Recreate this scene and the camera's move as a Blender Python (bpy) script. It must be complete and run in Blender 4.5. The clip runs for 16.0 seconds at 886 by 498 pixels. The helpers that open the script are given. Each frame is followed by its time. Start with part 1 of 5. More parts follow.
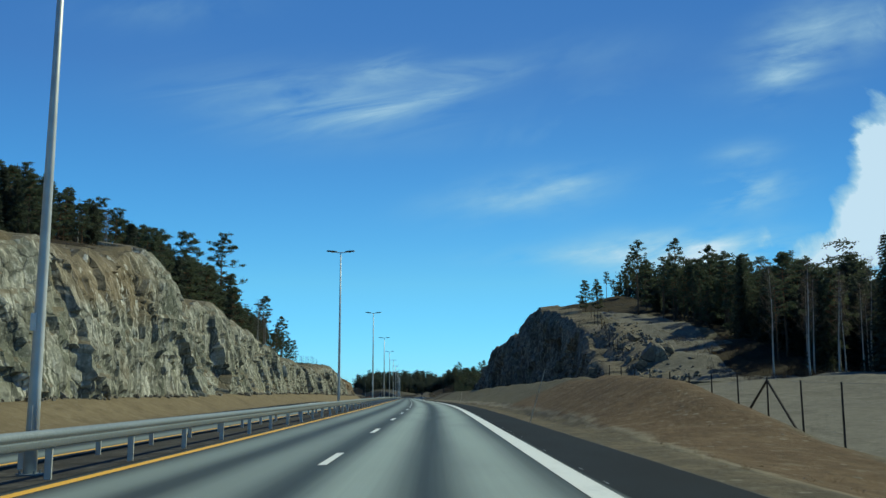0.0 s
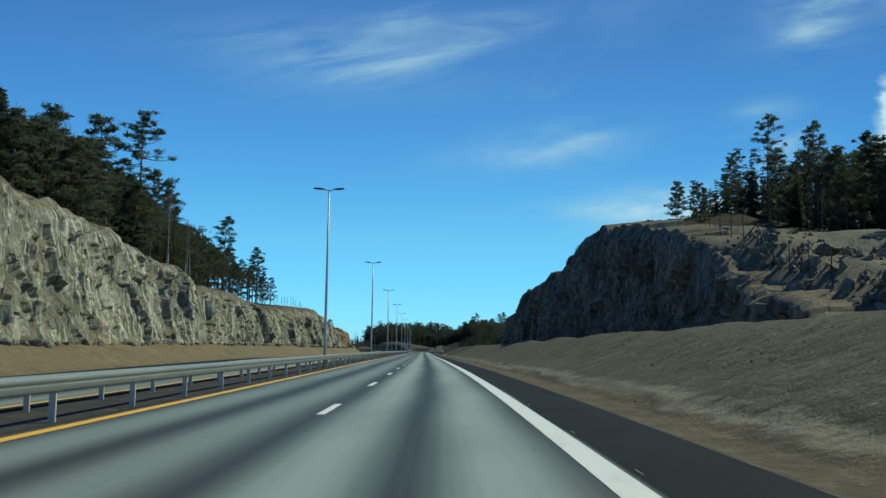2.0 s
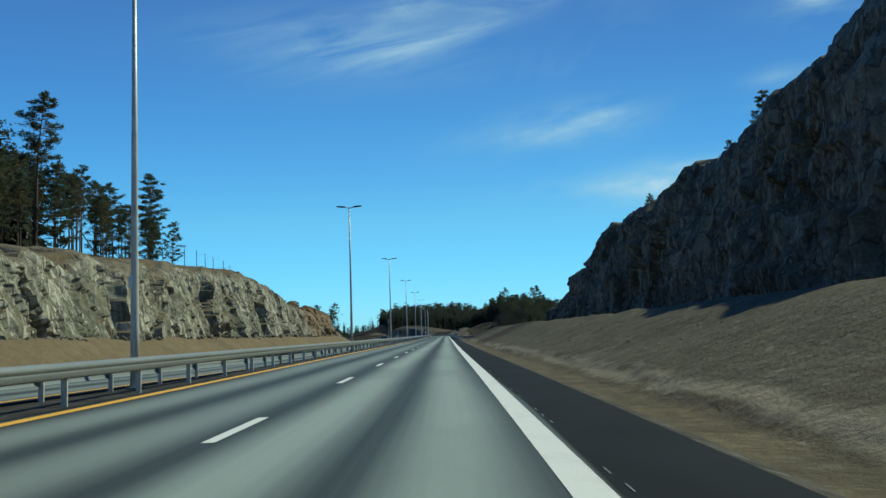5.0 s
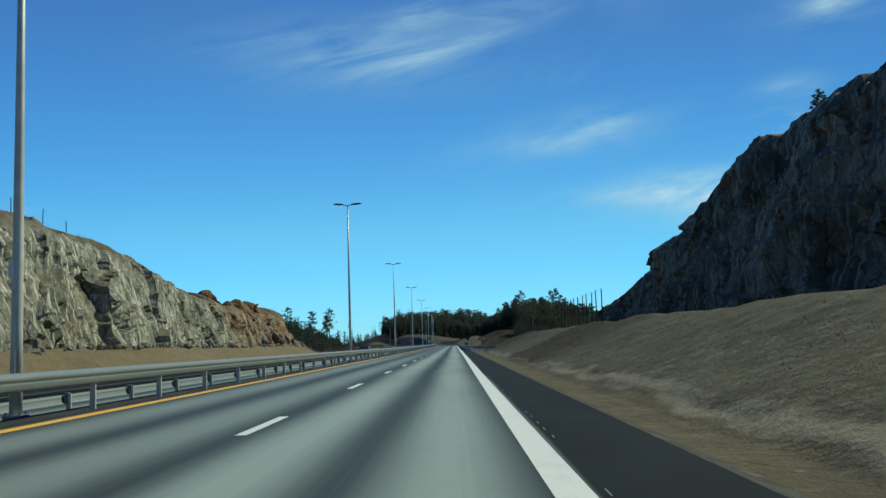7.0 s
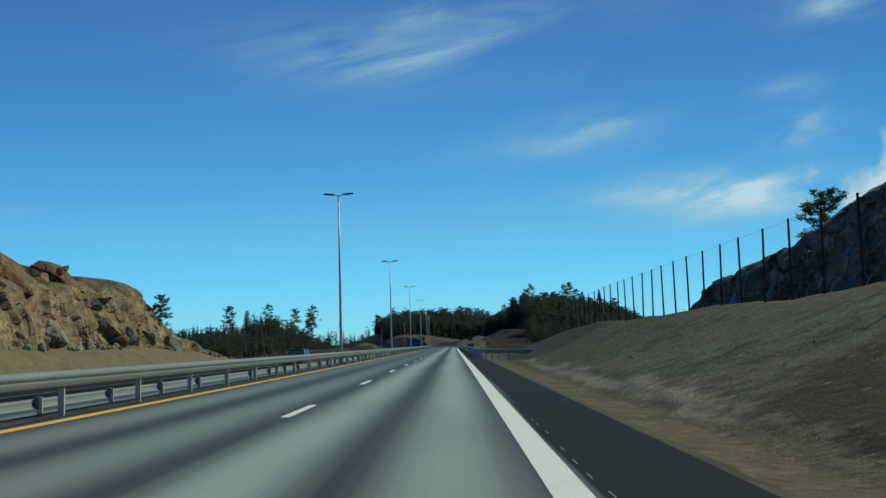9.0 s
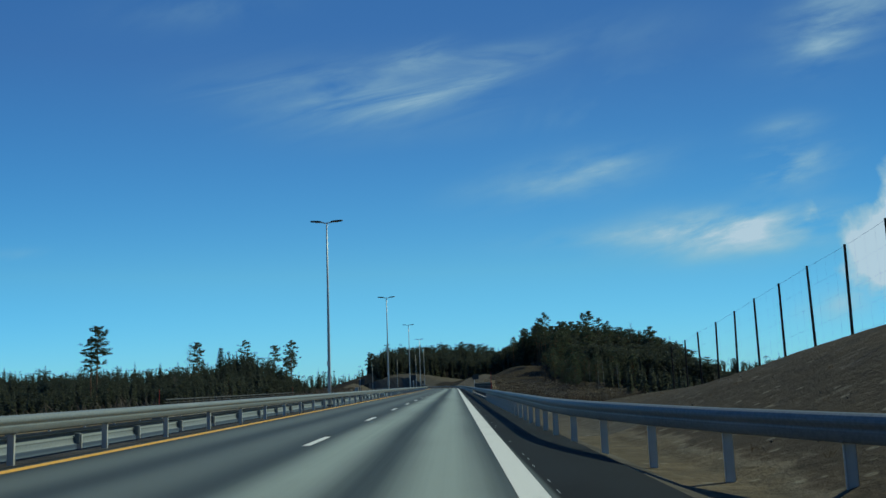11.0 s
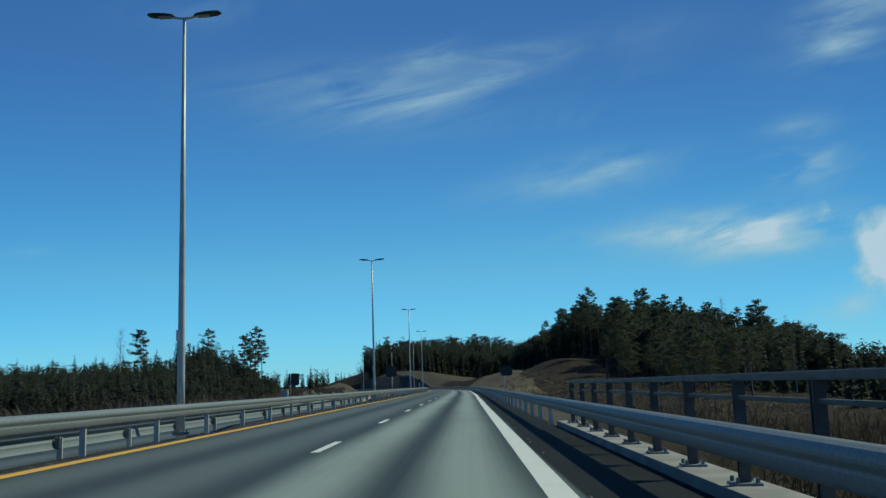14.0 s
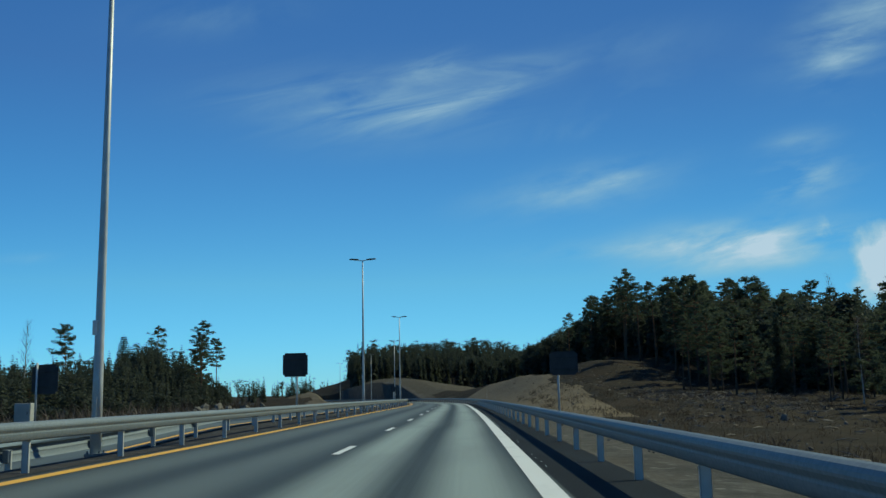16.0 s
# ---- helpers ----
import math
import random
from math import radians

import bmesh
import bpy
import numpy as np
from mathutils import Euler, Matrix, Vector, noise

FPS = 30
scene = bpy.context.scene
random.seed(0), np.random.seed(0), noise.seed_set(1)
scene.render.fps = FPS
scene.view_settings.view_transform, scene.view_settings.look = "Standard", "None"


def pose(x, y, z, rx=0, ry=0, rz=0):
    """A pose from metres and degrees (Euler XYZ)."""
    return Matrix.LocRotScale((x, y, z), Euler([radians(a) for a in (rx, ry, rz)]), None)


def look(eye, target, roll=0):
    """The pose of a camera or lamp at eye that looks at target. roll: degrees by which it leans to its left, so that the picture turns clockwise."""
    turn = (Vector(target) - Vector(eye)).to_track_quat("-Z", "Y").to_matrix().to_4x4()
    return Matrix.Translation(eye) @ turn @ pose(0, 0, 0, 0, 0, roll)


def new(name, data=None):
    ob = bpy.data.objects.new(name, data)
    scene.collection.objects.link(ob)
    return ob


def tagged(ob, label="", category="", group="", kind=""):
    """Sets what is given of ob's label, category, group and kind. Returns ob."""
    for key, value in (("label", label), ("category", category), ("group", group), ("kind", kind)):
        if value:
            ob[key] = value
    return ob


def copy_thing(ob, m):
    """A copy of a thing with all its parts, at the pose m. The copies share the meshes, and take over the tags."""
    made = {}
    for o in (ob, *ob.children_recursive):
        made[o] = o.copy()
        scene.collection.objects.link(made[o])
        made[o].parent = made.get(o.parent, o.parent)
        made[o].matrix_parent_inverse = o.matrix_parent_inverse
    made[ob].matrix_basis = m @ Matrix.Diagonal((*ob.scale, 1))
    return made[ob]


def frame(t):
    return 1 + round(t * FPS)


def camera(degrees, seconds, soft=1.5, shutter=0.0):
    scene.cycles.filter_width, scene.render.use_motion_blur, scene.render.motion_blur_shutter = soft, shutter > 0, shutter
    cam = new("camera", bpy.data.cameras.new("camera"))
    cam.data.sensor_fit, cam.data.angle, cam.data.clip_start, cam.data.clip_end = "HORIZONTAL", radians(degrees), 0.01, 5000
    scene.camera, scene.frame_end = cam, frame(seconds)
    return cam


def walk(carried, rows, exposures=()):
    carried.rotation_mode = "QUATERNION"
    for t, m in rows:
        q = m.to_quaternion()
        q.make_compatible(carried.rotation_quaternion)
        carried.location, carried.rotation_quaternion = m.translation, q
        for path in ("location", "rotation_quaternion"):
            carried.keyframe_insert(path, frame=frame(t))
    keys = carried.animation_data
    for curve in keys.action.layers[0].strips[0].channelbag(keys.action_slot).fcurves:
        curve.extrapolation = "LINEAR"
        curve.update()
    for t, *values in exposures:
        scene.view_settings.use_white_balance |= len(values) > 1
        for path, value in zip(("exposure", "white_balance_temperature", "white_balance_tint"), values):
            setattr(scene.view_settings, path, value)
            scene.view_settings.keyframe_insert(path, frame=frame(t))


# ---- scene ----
cam = camera(51.07, 16.0)
PATH = [
    (0, (0.001, 1.999, 1.089), (0.571, 51.394, 8.827), -0.14),
    (0.5, (0.159, 16.862, 1.134), (0.341, 66.542, 6.785), -0.25),
    (1, (0.342, 31.681, 1.162), (0.501, 81.375, 6.684), 0.45),
    (1.5, (0.347, 46.436, 1.199), (0.402, 96.097, 7.007), 0.44),
    (2, (0.321, 61.331, 1.224), (0.004, 111.049, 6.513), 0.80),
    (2.5, (0.290, 76.344, 1.246), (-0.401, 126.092, 6.206), 0.34),
    (3, (0.075, 91.455, 1.200), (-0.538, 141.209, 6.117), 0.07),
    (3.5, (-0.040, 106.653, 1.148), (-0.673, 156.411, 6.016), -1.01),
    (4, (-0.304, 121.744, 1.099), (-1.138, 171.510, 5.860), -1.14),
    (4.5, (-0.502, 136.651, 1.047), (-1.654, 186.443, 5.450), -1.56),
    (7, (-2.173, 209.738, 0.763), (-3.932, 259.465, 5.684), -1.79),
    (7.5, (-2.520, 224.089, 0.706), (-4.148, 273.786, 5.953), -2.17),
    (8, (-2.916, 238.305, 0.648), (-4.608, 288.003, 5.875), -1.92),
    (8.5, (-3.197, 252.514, 0.611), (-4.983, 302.235, 5.579), -2.31),
    (9, (-3.629, 266.738, 0.573), (-5.363, 316.458, 5.563), -1.68),
    (9.5, (-3.955, 281.019, 0.523), (-5.730, 330.628, 6.507), -1.74),
    (10, (-4.333, 295.306, 0.472), (-5.911, 344.787, 7.483), -1.99),
    (12.5, (-6.095, 366.601, 0.295), (-7.991, 416.047, 7.469), -2.11),
    (13, (-6.573, 380.821, 0.271), (-8.717, 430.255, 7.465), -1.71),
    (13.5, (-7.039, 395.077, 0.239), (-9.493, 444.504, 7.382), -1.43),
    (14, (-7.480, 409.413, 0.211), (-9.768, 458.848, 7.347), -1.80),
    (14.5, (-7.887, 423.849, 0.172), (-9.984, 473.277, 7.419), -1.71),
    (15, (-8.295, 438.267, 0.119), (-10.233, 487.683, 7.486), -1.62),
    (15.5, (-8.700, 452.709, 0.098), (-10.736, 502.089, 7.678), -1.42),
    (16, (-9.040, 467.203, 0.087), (-11.256, 516.559, 7.770), -1.21),
]
walk(cam, [(t, look(eye, target, roll)) for t, eye, target, roll in PATH], [(0, -0.2, 7100, -18), (7.5, -0.22, 7100, -18), (8.5, -0.42, 7100, -18), (9.6, -0.36, 7100, -18), (10, -0.55, 7100, -18), (13.5, -0.54, 7100, -18), (16, -0.47, 7100, -18)])

SUN_AZ, SUN_EL = 56.0, 44.0  # degrees to the right of the road's heading, and up

world = bpy.data.worlds.new("world")
scene.world = world
world.use_nodes = True


def sky_nodes():
    nt = world.node_tree
    nt.nodes.clear()
    out = nt.nodes.new("ShaderNodeOutputWorld")
    bg = nt.nodes.new("ShaderNodeBackground")
    bg.inputs["Strength"].default_value = 0.1
    sky = nt.nodes.new("ShaderNodeTexSky")
    sky.sky_type = "NISHITA"
    sky.sun_disc = False
    sky.sun_elevation = radians(SUN_EL)
    sky.sun_rotation = radians(SUN_AZ)
    sky.air_density, sky.dust_density, sky.ozone_density = 1.1, 0.0, 4.0
    hsv = nt.nodes.new("ShaderNodeHueSaturation")
    hsv.inputs["Saturation"].default_value = 1.12
    hsv.inputs["Value"].default_value = 1.0
    tint = nt.nodes.new("ShaderNodeMix")
    tint.data_type, tint.blend_type = "RGBA", "MULTIPLY"
    tint.inputs[0].default_value = 1.0
    shade = nt.nodes.new("ShaderNodeMix")
    shade.data_type = "RGBA"
    shade.inputs[6].default_value = (0.81, 1.3, 1.84, 1)
    shade.inputs[7].default_value = (0.84, 0.9, 1.3, 1)
    low = nt.nodes.new("ShaderNodeMix")
    low.data_type, low.blend_type = "RGBA", "MULTIPLY"
    low.inputs[7].default_value = (0.72, 0.9, 1.3, 1)
    nt.links.new(shade.outputs[2], low.inputs[6])
    nt.links.new(low.outputs[2], tint.inputs[7])
    nt.links.new(sky.outputs[0], tint.inputs[6])
    round_co = nt.nodes.new("ShaderNodeTexCoord")
    even = nt.nodes.new("ShaderNodeMapping")
    even.inputs["Scale"].default_value = (0.0, 1, 1)
    unit = nt.nodes.new("ShaderNodeVectorMath")
    unit.operation = "NORMALIZE"
    nt.links.new(round_co.outputs["Generated"], even.inputs[0])
    nt.links.new(even.outputs[0], unit.inputs[0])
    nt.links.new(unit.outputs[0], sky.inputs["Vector"])
    nt.links.new(tint.outputs[2], hsv.inputs["Color"])
    co = nt.nodes.new("ShaderNodeTexCoord")
    sep = nt.nodes.new("ShaderNodeSeparateXYZ")
    nt.links.new(co.outputs["Generated"], sep.inputs[0])

    def m(op, a, b=None, clamp=False):
        n = nt.nodes.new("ShaderNodeMath")
        n.operation, n.use_clamp = op, clamp
        for i, v in enumerate((a, b)):
            if v is None:
                continue
            if isinstance(v, (int, float)):
                n.inputs[i].default_value = v
            else:
                nt.links.new(v, n.inputs[i])
        return n.outputs[0]

    nt.links.new(m("MULTIPLY", sep.outputs[2], 3.0, True), shade.inputs[0])
    nt.links.new(m("SUBTRACT", 1.0, m("MULTIPLY", sep.outputs[2], 8.5, True), True), low.inputs[0])
    ahead = m("MAXIMUM", sep.outputs[1], 0.05)
    u, v = m("DIVIDE", sep.outputs[0], ahead), m("DIVIDE", sep.outputs[2], ahead)
    front = m("MULTIPLY", m("SUBTRACT", sep.outputs[1], 0.1), 8.0, True)

    def grain(su, sv, scale, detail, turn=0.0, distort=0.6):
        c = nt.nodes.new("ShaderNodeCombineXYZ")
        ca, sa = math.cos(turn), math.sin(turn)
        a = m("ADD", m("MULTIPLY", u, ca), m("MULTIPLY", v, sa))
        b = m("SUBTRACT", m("MULTIPLY", v, ca), m("MULTIPLY", u, sa))
        nt.links.new(m("MULTIPLY", a, su), c.inputs[0])
        nt.links.new(m("MULTIPLY", b, sv), c.inputs[1])
        n = nt.nodes.new("ShaderNodeTexNoise")
        n.inputs["Scale"].default_value, n.inputs["Detail"].default_value = scale, detail
        n.inputs["Roughness"].default_value, n.inputs["Distortion"].default_value = 0.58, distort
        nt.links.new(c.outputs[0], n.inputs["Vector"])
        return n.outputs[0]

    streaks = m("MULTIPLY", m("SUBTRACT", grain(1, 5.5, 5.5, 8, 0.2, 0.8), 0.32), 2.8, True)
    soft = m("MULTIPLY", m("SUBTRACT", grain(1, 2, 3.4, 5, 0.25), 0.42), 2.8, True)
    wisps = m("MULTIPLY", m("SUBTRACT", grain(1, 3.4, 7, 9, 0.22, 0.15), 0.36), 3.2, True)
    lumps = grain(1, 1.1, 7, 9, 0.0, 0.3)
    puffs = m("MULTIPLY", m("SUBTRACT", grain(1, 1.1, 9, 8), 0.38), 4.0, True)

    def patch(cu, cv, lu, lv, turn, amount, body):
        ca, sa = math.cos(turn), math.sin(turn)
        du, dv = m("SUBTRACT", u, cu), m("SUBTRACT", v, cv)
        a = m("DIVIDE", m("ADD", m("MULTIPLY", du, ca), m("MULTIPLY", dv, sa)), lu)
        b = m("DIVIDE", m("SUBTRACT", m("MULTIPLY", dv, ca), m("MULTIPLY", du, sa)), lv)
        d = m("ADD", m("MULTIPLY", a, a), m("MULTIPLY", b, b))
        fall = m("POWER", 2.718, m("MULTIPLY", d, -1.0))
        if body is puffs:
            return m("MULTIPLY", m("ADD", m("MULTIPLY", fall, 2.6), m("MULTIPLY", m("SUBTRACT", lumps, 0.66), 6.5)), m("MULTIPLY", m("SUBTRACT", fall, 0.12), amount * 5.0, True), True)
        return m("MULTIPLY", m("MULTIPLY", fall, body), amount)

    clouds = (
        (-0.056, 0.361, 0.040, 0.015, 0.20, 0.46, 'streak'),
        (0.020, 0.360, 0.065, 0.011, 0.12, 0.42, 'streak'),
        (0.022, 0.338, 0.080, 0.012, 0.25, 0.42, 'streak'),
        (0.086, 0.356, 0.006, 0.011, 0.1, 0.40, 'soft'),
        (-0.150, 0.330, 0.120, 0.030, -0.04, 0.42, 'streak'),
        (-0.080, 0.308, 0.100, 0.022, 0.12, 0.38, 'streak'),
        (-0.046, 0.272, 0.100, 0.012, 0.06, 0.20, 'soft'),
        (0.107, 0.219, 0.085, 0.022, 0.16, 0.62, 'wisp'),
        (0.147, 0.226, 0.032, 0.008, 0.3, 0.42, 'streak'),
        (0.040, 0.213, 0.060, 0.012, 0.1, 0.20, 'soft'),
        (0.249, 0.147, 0.080, 0.024, 0.02, 0.95, 'wisp'),
        (0.262, 0.141, 0.040, 0.014, 0.3, 0.35, 'streak'),
        (0.165, 0.152, 0.100, 0.010, 0.04, 0.5, 'wisp'),
        (0.281, 0.163, 0.075, 0.013, 0.05, 0.6, 'wisp'),
        (0.345, 0.151, 0.070, 0.020, 0.1, 0.85, 'wisp'),
        (0.350, 0.222, 0.044, 0.022, 0.2, 1.0, 'wisp'),
        (0.345, 0.264, 0.036, 0.012, 0.15, 0.4, 'wisp'),
        (0.395, 0.362, 0.040, 0.026, 0.6, 0.5, 'wisp'),
        (0.430, 0.398, 0.080, 0.040, 0.5, 0.55, 'wisp'),
        (0.492, 0.405, 0.030, 0.024, 0.5, 0.60, 'soft'),
        (0.186, 0.321, 0.080, 0.020, 0.15, 0.30, 'soft'),
        (0.104, 0.286, 0.055, 0.013, 0.05, 0.24, 'soft'),
        (0.165, 0.376, 0.090, 0.028, 0.1, 0.28, 'soft'),
        (-0.502, 0.158, 0.040, 0.006, 0.0, 0.35, 'soft'),
        (-0.304, 0.433, 0.091, 0.021, 0.03, 0.28, 'soft'),
        (0.486, 0.205, 0.100, 0.050, 0.99, 1.7, 'puff'),
        (0.535, 0.230, 0.055, 0.100, 0.2, 2.0, 'puff'),
        (0.430, 0.128, 0.056, 0.066, 0.22, 2.8, 'puff'),
        (0.373, 0.067, 0.042, 0.018, 0.07, 0.9, 'soft'),
        (1.1, 0.35, 0.5, 0.22, 0.1, 1.0, 'puff'),
    )
    cover = None
    for cu, cv, lu, lv, turn, amount, kind in clouds:
        one = patch(cu, cv, lu, lv, turn, amount, {"streak": streaks, "puff": puffs, "soft": soft, "wisp": wisps}[kind])
        cover = one if cover is None else m("ADD", cover, one)
    cover = m("MINIMUM", m("MULTIPLY", cover, front), 0.95)
    mix = nt.nodes.new("ShaderNodeMix")
    mix.data_type = "RGBA"
    nt.links.new(cover, mix.inputs[0])
    nt.links.new(hsv.outputs[0], mix.inputs[6])
    thick = nt.nodes.new("ShaderNodeMix")
    thick.data_type = "RGBA"
    thick.inputs[6].default_value, thick.inputs[7].default_value = (5.0, 7.3, 9.8, 1), (7.5, 8.6, 12.4, 1)
    nt.links.new(m("MULTIPLY", cover, cover), thick.inputs[0])
    nt.links.new(thick.outputs[2], mix.inputs[7])
    nt.links.new(mix.outputs[2], bg.inputs["Color"])
    nt.links.new(bg.outputs[0], out.inputs["Surface"])


sky_nodes()
sun = new("sun", bpy.data.lights.new("sun", "SUN"))
sun.data.energy, sun.data.angle, sun.data.color = 4.4, radians(0.53), (1.0, 0.92, 0.8)
sun.matrix_world = look((0, 0, 60), (-math.sin(radians(SUN_AZ)) * math.cos(radians(SUN_EL)), -math.cos(radians(SUN_AZ)) * math.cos(radians(SUN_EL)), 60 - math.sin(radians(SUN_EL))))

# ---------------------------------------------------------------- materials


class Mat:
    """A small builder of node materials."""

    def __init__(self, name, rough=0.8, metal=0.0, spec=0.35, placed=False):
        self.m = bpy.data.materials.new(name)
        self.m.use_nodes = True
        self.nt = self.m.node_tree
        self.b = self.nt.nodes["Principled BSDF"]
        self.b.inputs["Roughness"].default_value = rough
        self.b.inputs["Metallic"].default_value = metal
        self.b.inputs["Specular IOR Level"].default_value = spec
        self.co = self.nt.nodes.new("ShaderNodeTexCoord")
        self.src = self.nt.nodes.new("ShaderNodeNewGeometry").outputs["Position"] if placed else self.co.outputs["Object"]

    def link(self, a, b):
        self.nt.links.new(a, b)

    def put(self, v, socket):
        if isinstance(v, (int, float)):
            socket.default_value = v
        elif isinstance(v, tuple):
            socket.default_value = (*v, 1) if len(v) == 3 and socket.type == "RGBA" else v
        else:
            self.link(v, socket)

    def where(self, scale=(1, 1, 1), out=""):
        n = self.nt.nodes.new("ShaderNodeMapping")
        n.inputs["Scale"].default_value = scale
        self.link(self.co.outputs[out] if out else self.src, n.inputs[0])
        return n.outputs[0]

    def noise(self, scale, detail=4, rough=0.55, at=None, distort=0.0):
        n = self.nt.nodes.new("ShaderNodeTexNoise")
        n.inputs["Scale"].default_value, n.inputs["Detail"].default_value = scale, detail
        n.inputs["Roughness"].default_value, n.inputs["Distortion"].default_value = rough, distort
        self.link(at if at is not None else self.src, n.inputs["Vector"])
        return n.outputs[0]

    def cracks(self, scale, at=None):
        n = self.nt.nodes.new("ShaderNodeTexVoronoi")
        n.feature = "DISTANCE_TO_EDGE"
        n.inputs["Scale"].default_value = scale
        self.link(at if at is not None else self.src, n.inputs["Vector"])
        return n.outputs[0]

    def cells(self, scale, at=None):
        n = self.nt.nodes.new("ShaderNodeTexVoronoi")
        n.inputs["Scale"].default_value = scale
        self.link(at if at is not None else self.src, n.inputs["Vector"])
        return n.outputs["Color"]

    def math(self, op, a, b=None, clamp=False):
        n = self.nt.nodes.new("ShaderNodeMath")
        n.operation, n.use_clamp = op, clamp
        for i, v in enumerate((a, b)):
            if v is not None:
                self.put(v, n.inputs[i])
        return n.outputs[0]

    def span(self, v, a, b):
        """0 at a, 1 at b."""
        n = self.nt.nodes.new("ShaderNodeMapRange")
        n.interpolation_type = "SMOOTHSTEP"
        self.put(v, n.inputs[0])
        n.inputs[1].default_value, n.inputs[2].default_value = a, b
        return n.outputs[0]

    def mix(self, f, a, b, how="MIX"):
        n = self.nt.nodes.new("ShaderNodeMix")
        n.data_type, n.blend_type = "RGBA", how
        self.put(f, n.inputs[0])
        self.put(a, n.inputs[6])
        self.put(b, n.inputs[7])
        return n.outputs[2]

    def random(self):
        return self.nt.nodes.new("ShaderNodeObjectInfo").outputs["Random"]

    def island(self):
        return self.nt.nodes.new("ShaderNodeNewGeometry").outputs["Random Per Island"]

    def normal(self):
        n = self.nt.nodes.new("ShaderNodeSeparateXYZ")
        self.link(self.nt.nodes.new("ShaderNodeNewGeometry").outputs["Normal"], n.inputs[0])
        return n.outputs

    def bump(self, height, strength=0.4, distance=0.05):
        n = self.nt.nodes.new("ShaderNodeBump")
        n.inputs["Strength"].default_value, n.inputs["Distance"].default_value = strength, distance
        self.link(height, n.inputs["Height"])
        self.link(n.outputs[0], self.b.inputs["Normal"])

    def done(self, colour, rough=None):
        self.put(colour, self.b.inputs["Base Color"])
        if rough is not None:
            self.put(rough, self.b.inputs["Roughness"])
        return self.m


def plain(name, c, rough=0.6, metal=0.0, vary=0.18, scale=3.0, spec=0.35):
    """A colour with stains at two scales and fine relief."""
    k = Mat(name, rough, metal, spec)
    n = k.noise(scale, 5)
    f = k.noise(scale * 14, 3)
    dark = tuple(v * (1 - vary) for v in c)
    light = tuple(min(1, v * (1 + vary)) for v in c)
    col = k.mix(k.span(n, 0.35, 0.65), dark, light)
    col = k.mix(k.math("MULTIPLY", f, vary), col, dark)
    k.bump(f, 0.15, 0.01)
    return k.done(col)


def make_asphalt():
    k = Mat("asphalt", 0.7, 0, 0.14)
    uv = k.nt.nodes.new("ShaderNodeSeparateXYZ")
    k.link(k.co.outputs["UV"], uv.inputs[0])
    u = uv.outputs[0]
    wob = k.math("MULTIPLY", k.math("SUBTRACT", k.noise(0.05, 2, at=k.where((1, 1, 1), "UV")), 0.5), 0.35)
    uu = k.math("ADD", u, wob)
    wave = k.math("COSINE", k.math("MULTIPLY", k.math("ADD", uu, 0.09), 4 * math.pi / 3.5))
    band = k.math("ADD", k.math("MULTIPLY", wave, 0.5), 0.5)
    streak = k.noise(1.0, 5, 0.6, at=k.where((9, 0.05, 1), "UV"))
    grain = k.noise(60, 4, 0.7)
    patchy = k.noise(0.35, 4, at=k.where((1, 0.25, 1), "UV"))
    f = k.math("ADD", k.math("MULTIPLY", k.math("POWER", band, 1.25), 0.98), k.math("MULTIPLY", k.math("SUBTRACT", streak, 0.5), 0.30), True)
    lane = k.mix(f, (0.345, 0.405, 0.375), (0.05, 0.06, 0.056))
    lane = k.mix(k.math("MULTIPLY", k.span(patchy, 0.45, 0.7), 0.22), lane, (0.10, 0.11, 0.11))
    fast = k.math("SUBTRACT", 1.0, k.span(uu, -1.95, -1.65))  # the less worn passing lane
    lane = k.mix(k.math("MULTIPLY", fast, k.math("ADD", 0.36, k.math("MULTIPLY", k.span(uv.outputs[1], 255, 330), 0.36))), lane, (0.07, 0.081, 0.08))
    edge = k.math("ADD", k.span(uu, 1.86, 1.93), k.math("SUBTRACT", 1.0, k.span(uu, -5.75, -5.45)), True)
    dark = k.mix(k.span(k.noise(0.8, 5, at=k.where((1, 0.3, 1), "UV")), 0.3, 0.7), (0.009, 0.013, 0.0175), (0.015, 0.021, 0.028))
    col = k.mix(edge, lane, dark)
    col = k.mix(k.math("MULTIPLY", grain, 0.35), col, (0.03, 0.03, 0.03), "MULTIPLY")
    k.bump(grain, 0.25, 0.006)
    return k.done(col, k.math("ADD", 0.62, k.math("MULTIPLY", edge, 0.33)))


